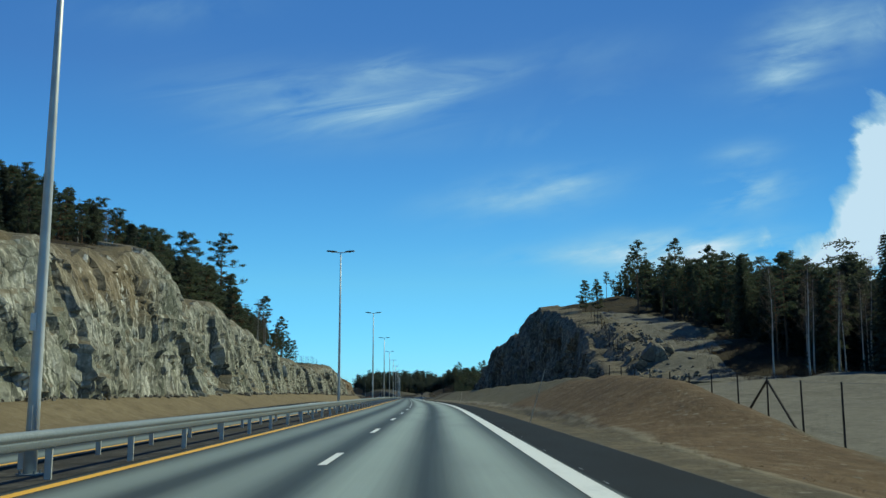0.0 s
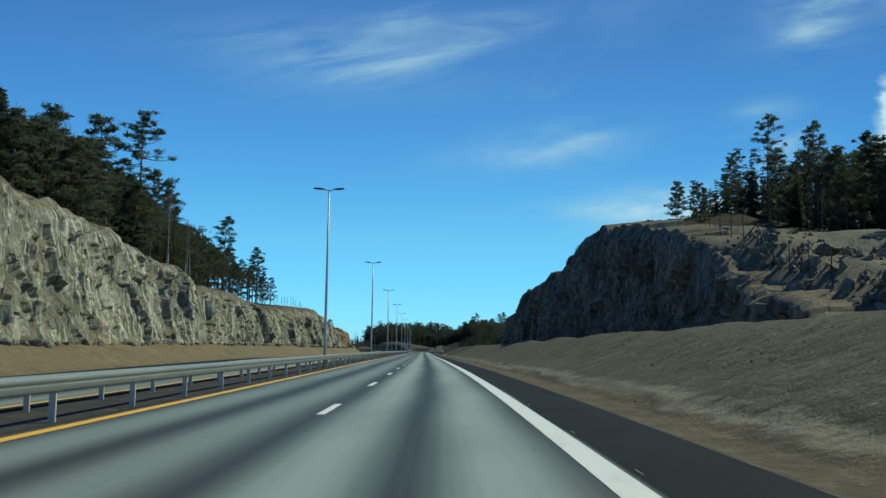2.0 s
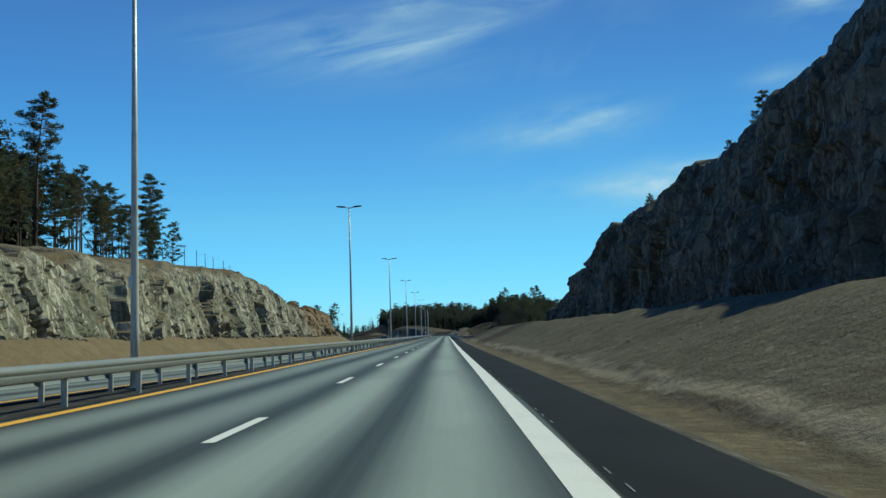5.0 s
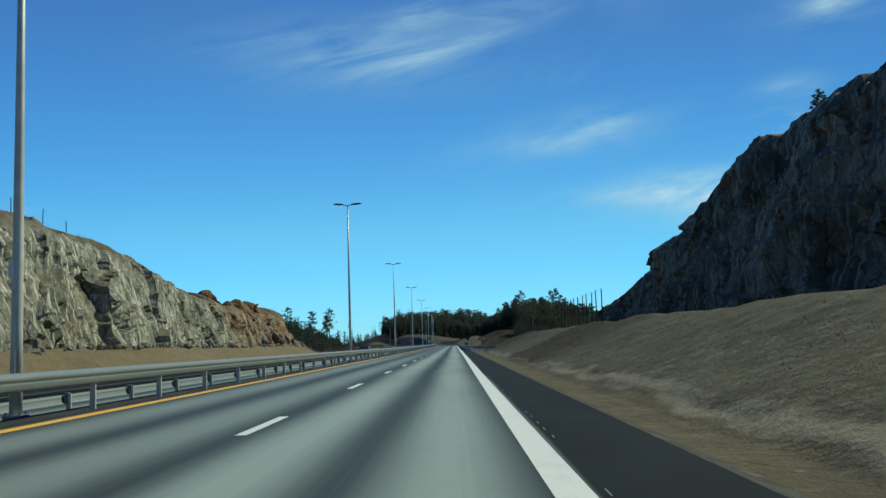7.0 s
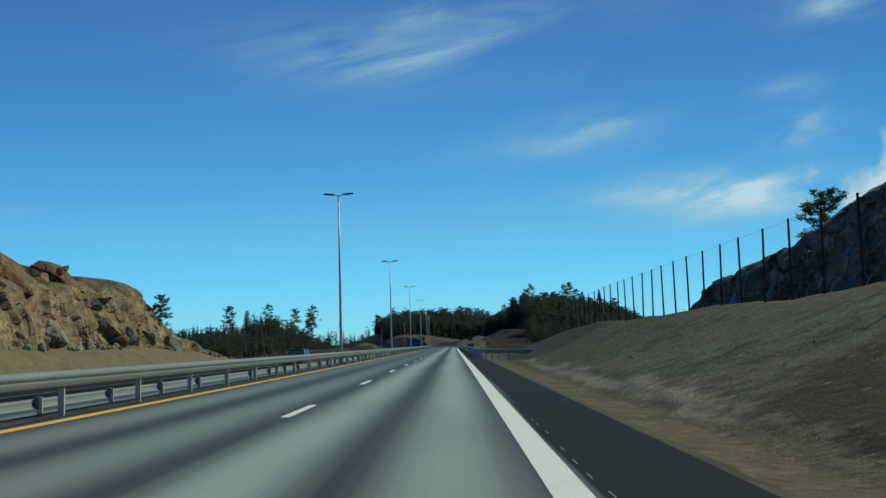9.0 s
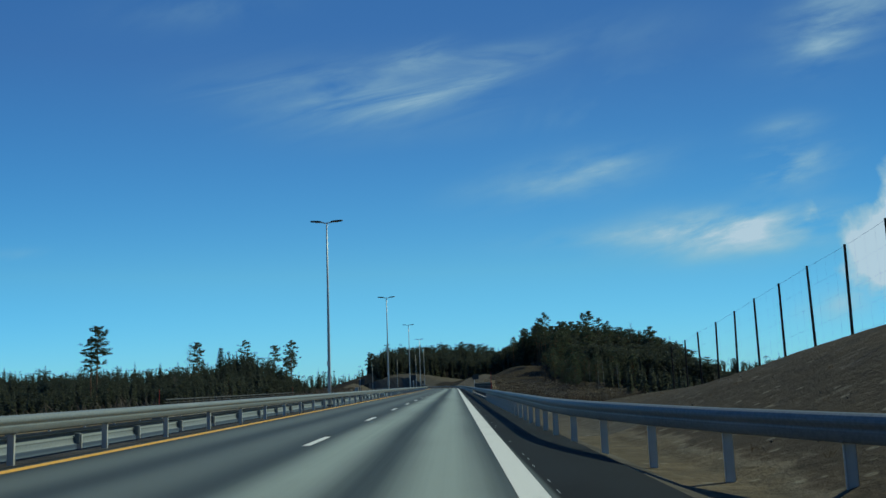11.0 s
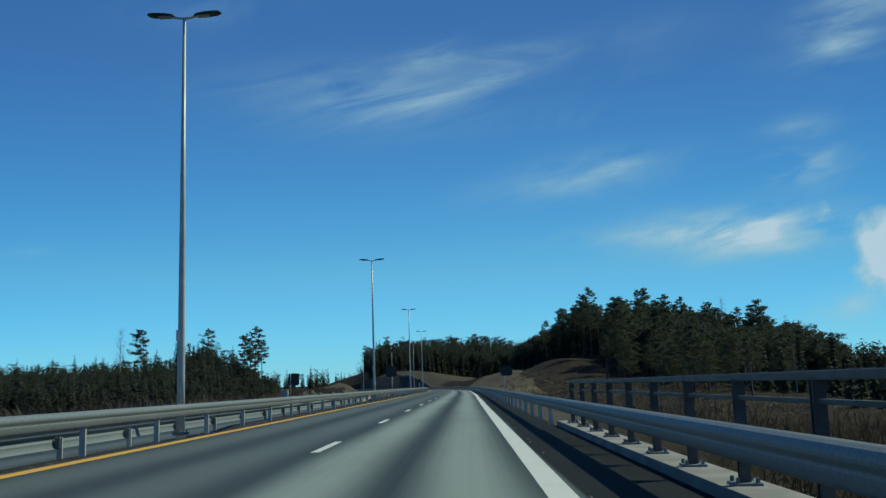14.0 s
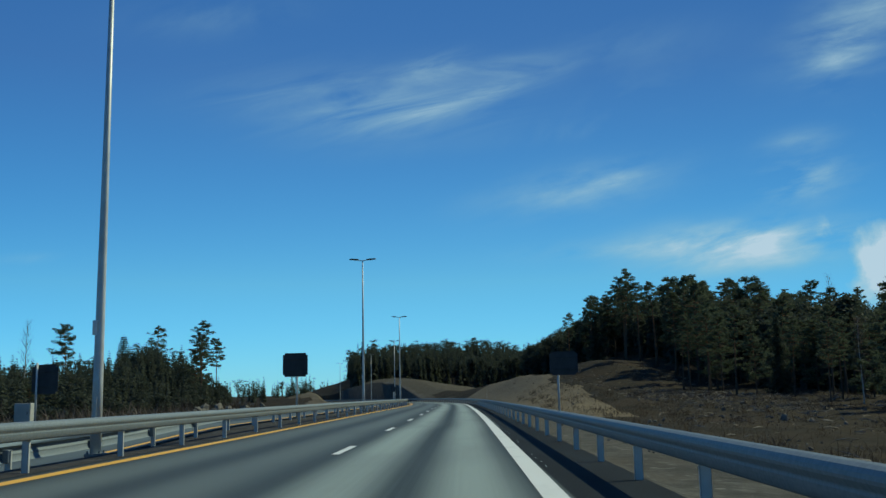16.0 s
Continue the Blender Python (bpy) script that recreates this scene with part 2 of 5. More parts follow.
def make_rock(name, low, high, pale, run_amount, rust_from, lichen):
    """Blasted gneiss: blocks of differing tone, mineral runs, bore lines, rust and lichen."""
    k = Mat(name, 0.85, 0, 0.25, True)
    pos = k.nt.nodes.new("ShaderNodeSeparateXYZ")
    k.link(k.src, pos.inputs[0])
    mid = k.noise(0.9, 6, 0.68)
    fine = k.noise(6, 6, 0.72)
    block = k.nt.nodes.new("ShaderNodeSeparateColor")
    warp = k.nt.nodes.new("ShaderNodeVectorMath")
    warp.operation = "ADD"
    k.link(k.where((1, 1, 0.55)), warp.inputs[0])
    nz = k.nt.nodes.new("ShaderNodeTexNoise")
    nz.inputs["Scale"].default_value, nz.inputs["Detail"].default_value = 0.9, 4
    k.link(k.src, nz.inputs["Vector"])
    k.link(nz.outputs["Color"], warp.inputs[1])
    k.link(k.cells(0.55, warp.outputs[0]), block.inputs[0])
    tone = k.math("ADD", k.math("MULTIPLY", block.outputs[0], 0.18), k.math("MULTIPLY", mid, 0.95))
    col = k.mix(k.span(tone, 0.36, 0.8), low, high)
    shade_of = tuple(v * f for v, f in zip(low, (0.72, 0.8, 0.74)))
    col = k.mix(k.math("MULTIPLY", k.span(k.noise(0.13, 5, 0.62, at=k.where((1, 1, 0.7))), 0.46, 0.6), 0.75), col, shade_of)
    col = k.mix(k.math("MULTIPLY", k.span(k.noise(0.16, 5, 0.65), 0.55, 0.68), 0.6), col, (0.17, 0.122, 0.068))
    col = k.mix(k.math("MULTIPLY", k.span(k.noise(0.3, 6, 0.7, at=k.where((1, 1, 0.6))), 0.54, 0.66), 0.5 * lichen), col, (0.19, 0.185, 0.10))
    speck = k.noise(3.4, 6, 0.75)
    col = k.mix(k.math("MULTIPLY", k.span(speck, 0.56, 0.66), 0.5 * run_amount), col, pale)
    # bright fresh breaks and pale seams that run across the face
    col = k.mix(k.math("MULTIPLY", k.span(block.outputs[1], 0.8, 0.95), 0.22 * run_amount), col, pale)
    seam = k.cracks(0.33, k.where((1, 0.75, 0.7)))
    col = k.mix(k.math("MULTIPLY", k.math("SUBTRACT", 1.0, k.span(seam, 0.012, 0.05)), k.math("MULTIPLY", k.span(mid, 0.45, 0.6), 0.4 * run_amount)), col, pale)
    # lime runs down the face
    run = k.noise(2.3, 6, 0.66, at=k.where((1, 1, 0.075)), distort=0.2)
    area = k.span(k.noise(0.3, 5, 0.65), 0.42, 0.56)
    col = k.mix(k.math("MULTIPLY", k.math("MULTIPLY", k.span(run, 0.56, 0.62), area), 0.7 * run_amount), col, pale)
    drip = k.noise(4.6, 5, 0.6, at=k.where((1, 1, 0.045)), distort=0.1)
    col = k.mix(k.math("MULTIPLY", k.math("MULTIPLY", k.span(drip, 0.55, 0.62), k.span(k.noise(0.21, 4, 0.6), 0.45, 0.55)), 0.55 * run_amount), col, pale)
    wet = k.noise(1.1, 4, 0.6, at=k.where((1, 1, 0.09)))
    col = k.mix(k.math("MULTIPLY", k.span(wet, 0.54, 0.66), 0.75), col, tuple(v * 0.55 for v in low))
    c1 = k.cracks(0.55, warp.outputs[0])
    col = k.mix(k.math("MULTIPLY", k.math("SUBTRACT", 1.0, k.span(c1, 0.0, 0.04)), 0.75), col, tuple(v * 0.4 for v in low))
    bore = k.math("SINE", k.math("ADD", k.math("MULTIPLY", pos.outputs[1], 7.4), k.math("MULTIPLY", k.noise(0.4, 3), 4.0)))
    bore = k.math("MULTIPLY", k.span(bore, 0.8, 0.98), k.span(k.noise(0.15, 4, 0.6), 0.5, 0.58))
    col = k.mix(k.math("MULTIPLY", bore, 0.7 * run_amount), col, pale)
    if rust_from is not None:
        rust = k.math("ADD", k.math("ADD", k.span(pos.outputs[1], rust_from - 6, rust_from + 14), k.math("MULTIPLY", k.span(pos.outputs[2], 1.0, 4.5), 0.25)), k.math("MULTIPLY", k.math("SUBTRACT", k.noise(0.35, 5, 0.65), 0.5), 1.4))
        tan = k.mix(k.span(mid, 0.35, 0.65), (0.15, 0.08, 0.034), (0.36, 0.205, 0.095))
        layer = k.noise(1.0, 5, 0.6, at=k.where((0.35, 0.35, 2.6)), distort=0.6)
        tan = k.mix(k.math("MULTIPLY", k.span(layer, 0.52, 0.62), 0.75), tan, (0.05, 0.043, 0.033))
        tan = k.mix(k.math("MULTIPLY", k.span(layer, 0.44, 0.36), 0.6), tan, (0.36, 0.29, 0.2))
        col = k.mix(k.math("MULTIPLY", k.span(rust, 0.5, 1.05), 0.7), col, tan)
        ochre = k.math("MULTIPLY", k.math("MULTIPLY", k.span(pos.outputs[1], 58, 63), k.math("SUBTRACT", 1.0, k.span(pos.outputs[1], 74, 82))), k.span(k.math("ADD", pos.outputs[2], k.math("MULTIPLY", k.noise(0.5, 5, 0.6), 5.0)), 8.6, 10.6))
        col = k.mix(k.math("MULTIPLY", ochre, 0.75), col, k.mix(k.span(mid, 0.35, 0.65), (0.13, 0.088, 0.042), (0.22, 0.155, 0.08)))
        col = k.mix(k.math("MULTIPLY", k.math("MULTIPLY", k.span(k.noise(1.5, 5, 0.6, at=k.where((1, 1, 0.05))), 0.6, 0.64), ochre), 0.8), col, pale)
    top = k.normal()[2]
    soil = k.mix(k.span(fine, 0.35, 0.65), (0.10, 0.078, 0.048), (0.19, 0.155, 0.10))
    col = k.mix(k.math("MULTIPLY", k.span(top, 0.55, 0.8), 0.85), col, soil)
    col = k.mix(k.math("MULTIPLY", k.span(fine, 0.42, 0.7), 0.5), col, tuple(v * 0.6 for v in low))
    h = k.math("ADD", k.math("MULTIPLY", mid, 0.7), k.math("ADD", k.math("MULTIPLY", fine, 0.35), k.math("MULTIPLY", k.span(c1, 0.0, 0.06), 0.35)))
    k.bump(h, 0.7, 0.22)
    return k.done(col)


def make_earth(name, a, b, stone, tint, damp, strip=False):
    """Earth; strip: with washed-out sand along the foot of the slope and on the low mound at the start."""
    k = Mat(name, 0.95, 0, 0.15)
    big = k.noise(0.09, 4, 0.6)
    mid = k.noise(0.8, 6, 0.65)
    fine = k.noise(9, 5, 0.7)
    col = k.mix(k.span(mid, 0.3, 0.7), a, b)
    col = k.mix(k.math("MULTIPLY", k.span(big, 0.42, 0.62), 0.8), col, tint)
    col = k.mix(k.math("MULTIPLY", k.span(k.noise(0.35, 5, at=k.where((1, 0.5, 1))), 0.55, 0.7), 0.6), col, damp)
    if strip:
        uv = k.nt.nodes.new("ShaderNodeSeparateXYZ")
        k.link(k.co.outputs["UV"], uv.inputs[0])
        u = k.math("ADD", uv.outputs[0], k.math("ADD", k.math("MULTIPLY", k.math("SUBTRACT", k.noise(0.3, 4, 0.6), 0.5), 1.6), k.math("MULTIPLY", k.math("SUBTRACT", k.noise(2.2, 4, 0.6), 0.5), 0.5)))
        grit = k.mix(k.span(fine, 0.35, 0.65), (0.115, 0.091, 0.058), (0.175, 0.142, 0.094))
        grit = k.mix(k.span(k.noise(0.6, 4), 0.42, 0.6), grit, (0.105, 0.088, 0.06))
        col = k.mix(k.math("SUBTRACT", 1.0, k.span(u, 4.65, 5.05)), col, grit)
        ledge = k.math("MULTIPLY", k.span(u, 4.55, 4.8), k.math("SUBTRACT", 1.0, k.span(u, 4.95, 5.4)))
        col = k.mix(k.math("MULTIPLY", ledge, 0.85), col, (0.3, 0.262, 0.195))
        skew = k.math("ADD", k.math("SUBTRACT", uv.outputs[1], k.math("MULTIPLY", uv.outputs[0], 0.8)), k.math("MULTIPLY", k.noise(0.25, 4), 5.0))
        dug = k.math("MULTIPLY", k.span(skew, 246, 261), k.math("SUBTRACT", 1.0, k.span(skew, 277.5, 279.5)))
        far = k.math("ADD", k.math("SUBTRACT", uv.outputs[1], k.math("MULTIPLY", uv.outputs[0], 0.75)), k.math("MULTIPLY", k.noise(0.3, 4), 4.0))
        dug = k.math("ADD", dug, k.span(far, 316.5, 319), True)
        dug = k.math("MULTIPLY", k.math("MULTIPLY", dug, k.span(u, 4.5, 5.0)), k.math("SUBTRACT", 1.0, k.span(uv.outputs[1], 352, 374)))
        soil = k.mix(k.span(mid, 0.35, 0.65), (0.03, 0.019, 0.012), (0.056, 0.037, 0.023))
        col = k.mix(k.math("MULTIPLY", dug, 0.92), col, soil)
        # darker towards the far end of the slope
        far_tone = k.math("MULTIPLY", k.span(k.math("ADD", uv.outputs[1], k.math("MULTIPLY", k.noise(0.25, 4), 10.0)), 298, 318), k.span(u, 4.8, 5.3))
        col = k.mix(k.math("MULTIPLY", far_tone, 0.5), col, (0.055, 0.046, 0.034))
        heap = k.math("SUBTRACT", 1.0, k.span(k.math("ADD", uv.outputs[1], k.math("MULTIPLY", k.noise(0.2, 4), 14.0)), 66, 74))
        heap = k.math("MULTIPLY", heap, k.math("MULTIPLY", k.span(u, 4.6, 5.1), k.math("SUBTRACT", 1.0, k.span(u, 8.6, 9.4))))
        brown = k.mix(k.span(mid, 0.35, 0.65), (0.112, 0.07, 0.036), (0.158, 0.104, 0.056))
        col = k.mix(heap, col, brown)
    peb = k.cells(4.2)
    s = k.nt.nodes.new("ShaderNodeSeparateColor")
    k.link(peb, s.inputs[0])
    near = k.nt.nodes.new("ShaderNodeTexVoronoi")
    near.inputs["Scale"].default_value = 4.2
    k.link(k.co.outputs["Object"], near.inputs["Vector"])
    f = k.math("MULTIPLY", k.span(s.outputs[0], 0.9, 0.95), k.math("SUBTRACT", 1.0, k.span(near.outputs["Distance"], 0.25, 0.42)))
    col = k.mix(k.math("MULTIPLY", f, 0.55), col, stone)
    clod = k.noise(2.2, 7, 0.7)
    col = k.mix(k.math("MULTIPLY", k.span(clod, 0.5, 0.68), 0.45), col, tuple(v * 0.5 for v in a))
    col = k.mix(k.math("MULTIPLY", k.span(clod, 0.46, 0.34), 0.3), col, stone)
    col = k.mix(k.math("MULTIPLY", fine, 0.35), col, tuple(v * 0.55 for v in a))
    k.bump(k.math("ADD", k.math("MULTIPLY", fine, 0.4), k.math("ADD", k.math("ADD", mid, clod), k.math("MULTIPLY", f, 0.12))), 0.7, 0.13)
    return k.done(col)


def make_forest_floor():
    k = Mat("forest_floor", 0.95, 0, 0.1)
    col = k.mix(k.span(k.noise(0.5, 6, 0.65), 0.35, 0.65), (0.02, 0.0155, 0.01), (0.047, 0.034, 0.021))
    col = k.mix(k.math("MULTIPLY", k.span(k.noise(0.12, 4), 0.5, 0.7), 0.6), col, (0.06, 0.038, 0.022))
    col = k.mix(k.math("MULTIPLY", k.noise(6, 4), 0.5), col, (0.03, 0.03, 0.018))
    k.bump(k.noise(3, 5, 0.7), 0.8, 0.2)
    return k.done(col)


def make_paint(name, c):
    k = Mat(name, 0.6, 0, 0.4)
    n = k.noise(2.2, 6, 0.7, at=k.where((1, 0.4, 1)))
    g = k.noise(55, 3)
    col = k.mix(k.math("MULTIPLY", k.span(n, 0.5, 0.75), 0.35), c, tuple(v * 0.55 for v in c))
    col = k.mix(k.math("MULTIPLY", k.span(g, 0.6, 0.75), 0.5), col, (0.12, 0.12, 0.12))
    k.bump(g, 0.2, 0.004)
    return k.done(col)


def make_zinc():
    k = Mat("galvanised_steel", 0.6, 0.15, 0.2)
    spangle = k.noise(22, 3, 0.6)
    run = k.noise(1.6, 5, 0.6, at=k.where((1, 0.25, 3)))
    col = k.mix(k.span(spangle, 0.35, 0.65), (0.172, 0.204, 0.222), (0.212, 0.248, 0.268))
    col = k.mix(k.math("MULTIPLY", k.span(run, 0.48, 0.72), 0.45), col, (0.275, 0.305, 0.322))
    k.bump(spangle, 0.03, 0.003)
    return k.done(col, k.math("ADD", 0.45, k.math("MULTIPLY", run, 0.25)))


def make_needles(name, a, b, c, thin=0.45):
    """Foliage that lets part of the light through."""
    k = Mat(name, 0.7, 0, 0.25)
    r = k.island()
    col = k.mix(k.span(r, 0.0, 1.0), a, b)
    col = k.mix(k.math("MULTIPLY", k.span(k.noise(0.5, 3), 0.5, 0.7), 0.6), col, c)
    col = k.mix(k.math("MULTIPLY", k.random(), 0.35), col, a)
    k.done(col)
    glow = k.nt.nodes.new("ShaderNodeBsdfTranslucent")
    k.put(col, glow.inputs["Color"])
    both = k.nt.nodes.new("ShaderNodeMixShader")
    both.inputs[0].default_value = thin
    k.link(k.b.outputs[0], both.inputs[1])
    k.link(glow.outputs[0], both.inputs[2])
    out = k.nt.nodes["Material Output"]
    k.link(both.outputs[0], out.inputs["Surface"])
    return k.m


def make_bark(name, low, high, a, b):
    """Bark that changes from one colour low on the stem to another higher up."""
    k = Mat(name, 0.9, 0, 0.15)
    z = k.nt.nodes.new("ShaderNodeSeparateXYZ")
    k.link(k.co.outputs["Object"], z.inputs[0])
    n = k.noise(4, 5, 0.65, at=k.where((2, 2, 0.4)))
    f = k.math("ADD", k.span(z.outputs[2], low, high), k.math("MULTIPLY", k.math("SUBTRACT", n, 0.5), 0.6), True)
    col = k.mix(f, a, b)
    col = k.mix(k.math("MULTIPLY", k.span(n, 0.5, 0.68), 0.7), col, tuple(v * 0.4 for v in a))
    k.bump(n, 0.6, 0.03)
    return k.done(col)


ASPHALT, ZINC = make_asphalt(), make_zinc()
ROCK = make_rock("blasted_gneiss", (0.132, 0.135, 0.108), (0.335, 0.33, 0.272), (0.7, 0.68, 0.6), 1.0, 298, 1.0)
# Browner than ROCK, and darkened: the face's shade is put into the colour.
SHADE_ROCK = make_rock("shade_darkened_gneiss", (0.096, 0.08, 0.057), (0.3, 0.252, 0.185), (0.5, 0.42, 0.31), 0.95, None, 0.8)
PALE_ROCK = make_rock("pale_gneiss", (0.13, 0.12, 0.10), (0.3, 0.28, 0.235), (0.45, 0.43, 0.37), 0.6, None, 0.6)
RUSTY_ROCK = make_rock("rusty_gneiss", (0.11, 0.055, 0.025), (0.42, 0.22, 0.09), (0.5, 0.36, 0.22), 0.5, None, 0.2)
STONE = plain("field_stone", (0.2, 0.185, 0.155), 0.9, 0, 0.4, 2.5, 0.2)
DEBRIS = plain("grey_felling_debris", (0.21, 0.175, 0.14), 0.95, 0, 0.45, 1.5, 0.15)
EARTH = make_earth("slope_earth", (0.068, 0.061, 0.043), (0.16, 0.145, 0.103), (0.28, 0.26, 0.205), (0.115, 0.1, 0.067), (0.07, 0.059, 0.04), True)
SAND = make_earth("sand", (0.155, 0.122, 0.074), (0.225, 0.18, 0.115), (0.3, 0.265, 0.205), (0.18, 0.142, 0.088), (0.125, 0.098, 0.062))
GRAVEL = make_earth("gravel", (0.055, 0.053, 0.046), (0.13, 0.123, 0.105), (0.33, 0.32, 0.29), (0.1, 0.085, 0.065), (0.045, 0.042, 0.036))
MEDIAN = make_earth("median_asphalt", (0.038, 0.036, 0.034), (0.085, 0.08, 0.074), (0.19, 0.18, 0.165), (0.062, 0.058, 0.053), (0.035, 0.033, 0.031))
FIELD = make_earth("bare_field", (0.12, 0.11, 0.088), (0.2, 0.186, 0.155), (0.3, 0.285, 0.25), (0.165, 0.152, 0.125), (0.1, 0.09, 0.07))
FOREST = make_forest_floor()
WHITE, YELLOW = make_paint("road_white", (0.72, 0.73, 0.70)), make_paint("road_yellow", (0.80, 0.44, 0.06))
CONCRETE = plain("concrete", (0.29, 0.285, 0.27), 0.85, 0, 0.22, 1.2)
POLE = plain("lamp_pole_steel", (0.56, 0.575, 0.56), 0.5, 0.3, 0.12, 1.5)
DARK = plain("dark_grey_metal", (0.045, 0.048, 0.052), 0.5, 0.2, 0.2, 4)
BOARD = plain("sign_back_grey", (0.05, 0.053, 0.058), 0.65, 0.1, 0.15, 2)
CABINET = plain("cabinet_grey", (0.42, 0.43, 0.40), 0.6, 0, 0.1, 2)
LABEL = plain("white_label", (0.78, 0.78, 0.76), 0.5, 0, 0.05, 8)
RED = plain("red_marker", (0.45, 0.05, 0.04), 0.5, 0, 0.15, 5)
WOOD = plain("tarred_wood", (0.045, 0.036, 0.028), 0.85, 0, 0.3, 3)
STICK = plain("pale_stick", (0.55, 0.5, 0.4), 0.8, 0, 0.2, 5)
CAR_BLUE = plain("car_paint_blue", (0.02, 0.05, 0.13), 0.3, 0.1, 0.1, 1.5, 0.5)
CAR_GLASS = plain("tinted_glass", (0.02, 0.025, 0.03), 0.08, 0, 0.1, 2, 0.5)
LENS = plain("lamp_glass", (0.3, 0.31, 0.32), 0.2, 0, 0.05, 5)
NEEDLE = make_needles("pine_needles", (0.066, 0.086, 0.056), (0.125, 0.147, 0.086), (0.135, 0.14, 0.09), 0.5)
SPRUCE = make_needles("spruce_needles", (0.048, 0.06, 0.044), (0.082, 0.095, 0.064), (0.09, 0.092, 0.066))
TWIG = make_needles("bare_twigs", (0.11, 0.09, 0.075), (0.2, 0.165, 0.14), (0.15, 0.11, 0.09))
BRUSH = make_needles("dark_brushwood", (0.04, 0.033, 0.027), (0.075, 0.06, 0.047), (0.07, 0.048, 0.034))
DEAD_WOOD = plain("grey_dead_wood", (0.27, 0.235, 0.19), 0.9, 0, 0.35, 2.0, 0.2)
RAILING = plain("weathered_railing_steel", (0.105, 0.107, 0.105), 0.6, 0.2, 0.2, 3.0, 0.3)
TICK = make_paint("faded_paint", (0.2, 0.21, 0.21))
DRY = make_needles("dry_scrub", (0.10, 0.072, 0.04), (0.2, 0.15, 0.085), (0.14, 0.085, 0.045))
PINE_BARK = make_bark("pine_bark", 4, 9, (0.11, 0.085, 0.065), (0.24, 0.13, 0.07))
SPRUCE_BARK = make_bark("spruce_bark", 2, 12, (0.09, 0.075, 0.06), (0.10, 0.08, 0.065))
BIRCH_BARK = make_bark("birch_bark", 8, 14, (0.46, 0.445, 0.41), (0.25, 0.21, 0.18))

# ---------------------------------------------------------------- road line
RX = (0.0, 0.003, -1.487, -3.456, -5.363, -7.371, -9.332, -11.273, -13.943, -16.895, -19.954, -23.057, -26.182)
RZ = (0.0, 0.103, -0.083, -0.367, -0.609, -0.79, -0.981, -1.175, -1.438, -1.712, -1.989, -2.268, -2.548)
BANK = (3.886, 2.323, -0.21, -1.251, -1.275, -1.183, -1.425, -1.861, -1.558, -1.082, -0.595, -0.15, 0.265)  # crossfall in per cent


def sm(a, b, v):
    u = np.clip((np.asarray(v, float) - a) / (b - a), 0, 1)
    return u * u * (3 - 2 * u)


def through_knots(v, y):
    """A smooth line through knots that stand 75 m apart."""
    u = np.asarray(y, float) / 75.0
    c = np.clip(u, 0, len(v) - 1.0001)
    i = np.floor(c).astype(int)
    r = c - i
    p = np.concatenate([[2 * v[0] - v[1]], v, [2 * v[-1] - v[-2]]])
    p0, p1, p2, p3 = p[i], p[i + 1], p[i + 2], p[i + 3]
    s = p1 + 0.5 * r * (p2 - p0 + r * (2 * p0 - 5 * p1 + 4 * p2 - p3 + r * (3 * (p1 - p2) + p3 - p0)))
    return s + np.where(u > len(v) - 1, (u - len(v) + 1) * (v[-1] - v[-2]), 0)


def rx(y):
    y = np.asarray(y, float)
    d = np.clip(y - 575, 0, 200)
    return through_knots(RX, y) - d * d / 1100 - np.clip(y - 775, 0, None) * 0.36


def rz(y, lateral=0.0):
    """Height of the road line, and of the banked road beside it."""
    m = -np.asarray(lateral, float)
    lower = (0.38 * sm(6.7, 7.7, m) + 0.04 * np.clip(m - 8, 0, 5)) * sm(150, 215, y) * (1 - sm(484, 504, y)) * (1 - sm(18.2, 21.4, m))  # the oncoming carriageway lies lower
    return through_knots(RZ, y) + through_knots(BANK, np.clip(y, 0, 899)) / 100 * np.clip(lateral, -18, 4) - lower


def at(lateral, y, up=0.0):
    """A place from the distance beside the road line, along it and above it."""
    return Vector((float(rx(y)) + lateral, float(y), float(rz(y, lateral)) + up))


def bump(v, a, b, c, d):
    return sm(a, b, v) * (1 - sm(c, d, v))


# rock cuttings: height of the edge over the road, along the road
LEFT_Y = (-200, 40, 53, 66, 73, 80, 84, 88, 97, 105, 111, 115, 121, 133, 140, 148, 153, 156, 160, 175, 190, 205, 220, 235, 250, 265, 280, 290, 300, 310, 322, 332, 336, 338, 340, 344, 348, 353, 362)
LEFT_H = (11, 11, 11.2, 11.8, 12.6, 14.2, 13.9, 11.9, 11.4, 11.7, 12.1, 10.9, 10.8, 10.6, 9.4, 9.2, 9.0, 7.7, 7.7, 8.1, 7.4, 7, 7.9, 8.6, 9, 9.8, 9.4, 7.8, 7, 6.2, 6.3, 6.4, 6.7, 6.0, 4.6, 3.2, 2.6, 1.7, 0.2)
RIGHT_Y = (100, 104, 108, 111, 116, 122, 131, 138, 150, 160, 166, 175, 190, 200, 209, 217, 221, 223, 232, 239.5, 242, 260, 270, 283, 288, 293, 298, 302, 306, 310, 314, 317, 321, 328, 337, 343, 347, 350, 354)
RIGHT_H = (1.8, 2.3, 3, 3.6, 4.8, 5.7, 7.2, 10, 13.4, 15.1, 16.3, 17, 19, 18.9, 18, 17.3, 17.2, 15.8, 16, 17.2, 15.6, 16, 16, 15.7, 14.5, 13.8, 13.5, 12.3, 11.8, 11.4, 10.1, 9.3, 8.5, 7.2, 6.8, 6.2, 5, 4, 2.2)


def left_top(y):
    return np.interp(y, LEFT_Y, LEFT_H)


def right_top(y):
    return np.interp(y, RIGHT_Y, RIGHT_H)


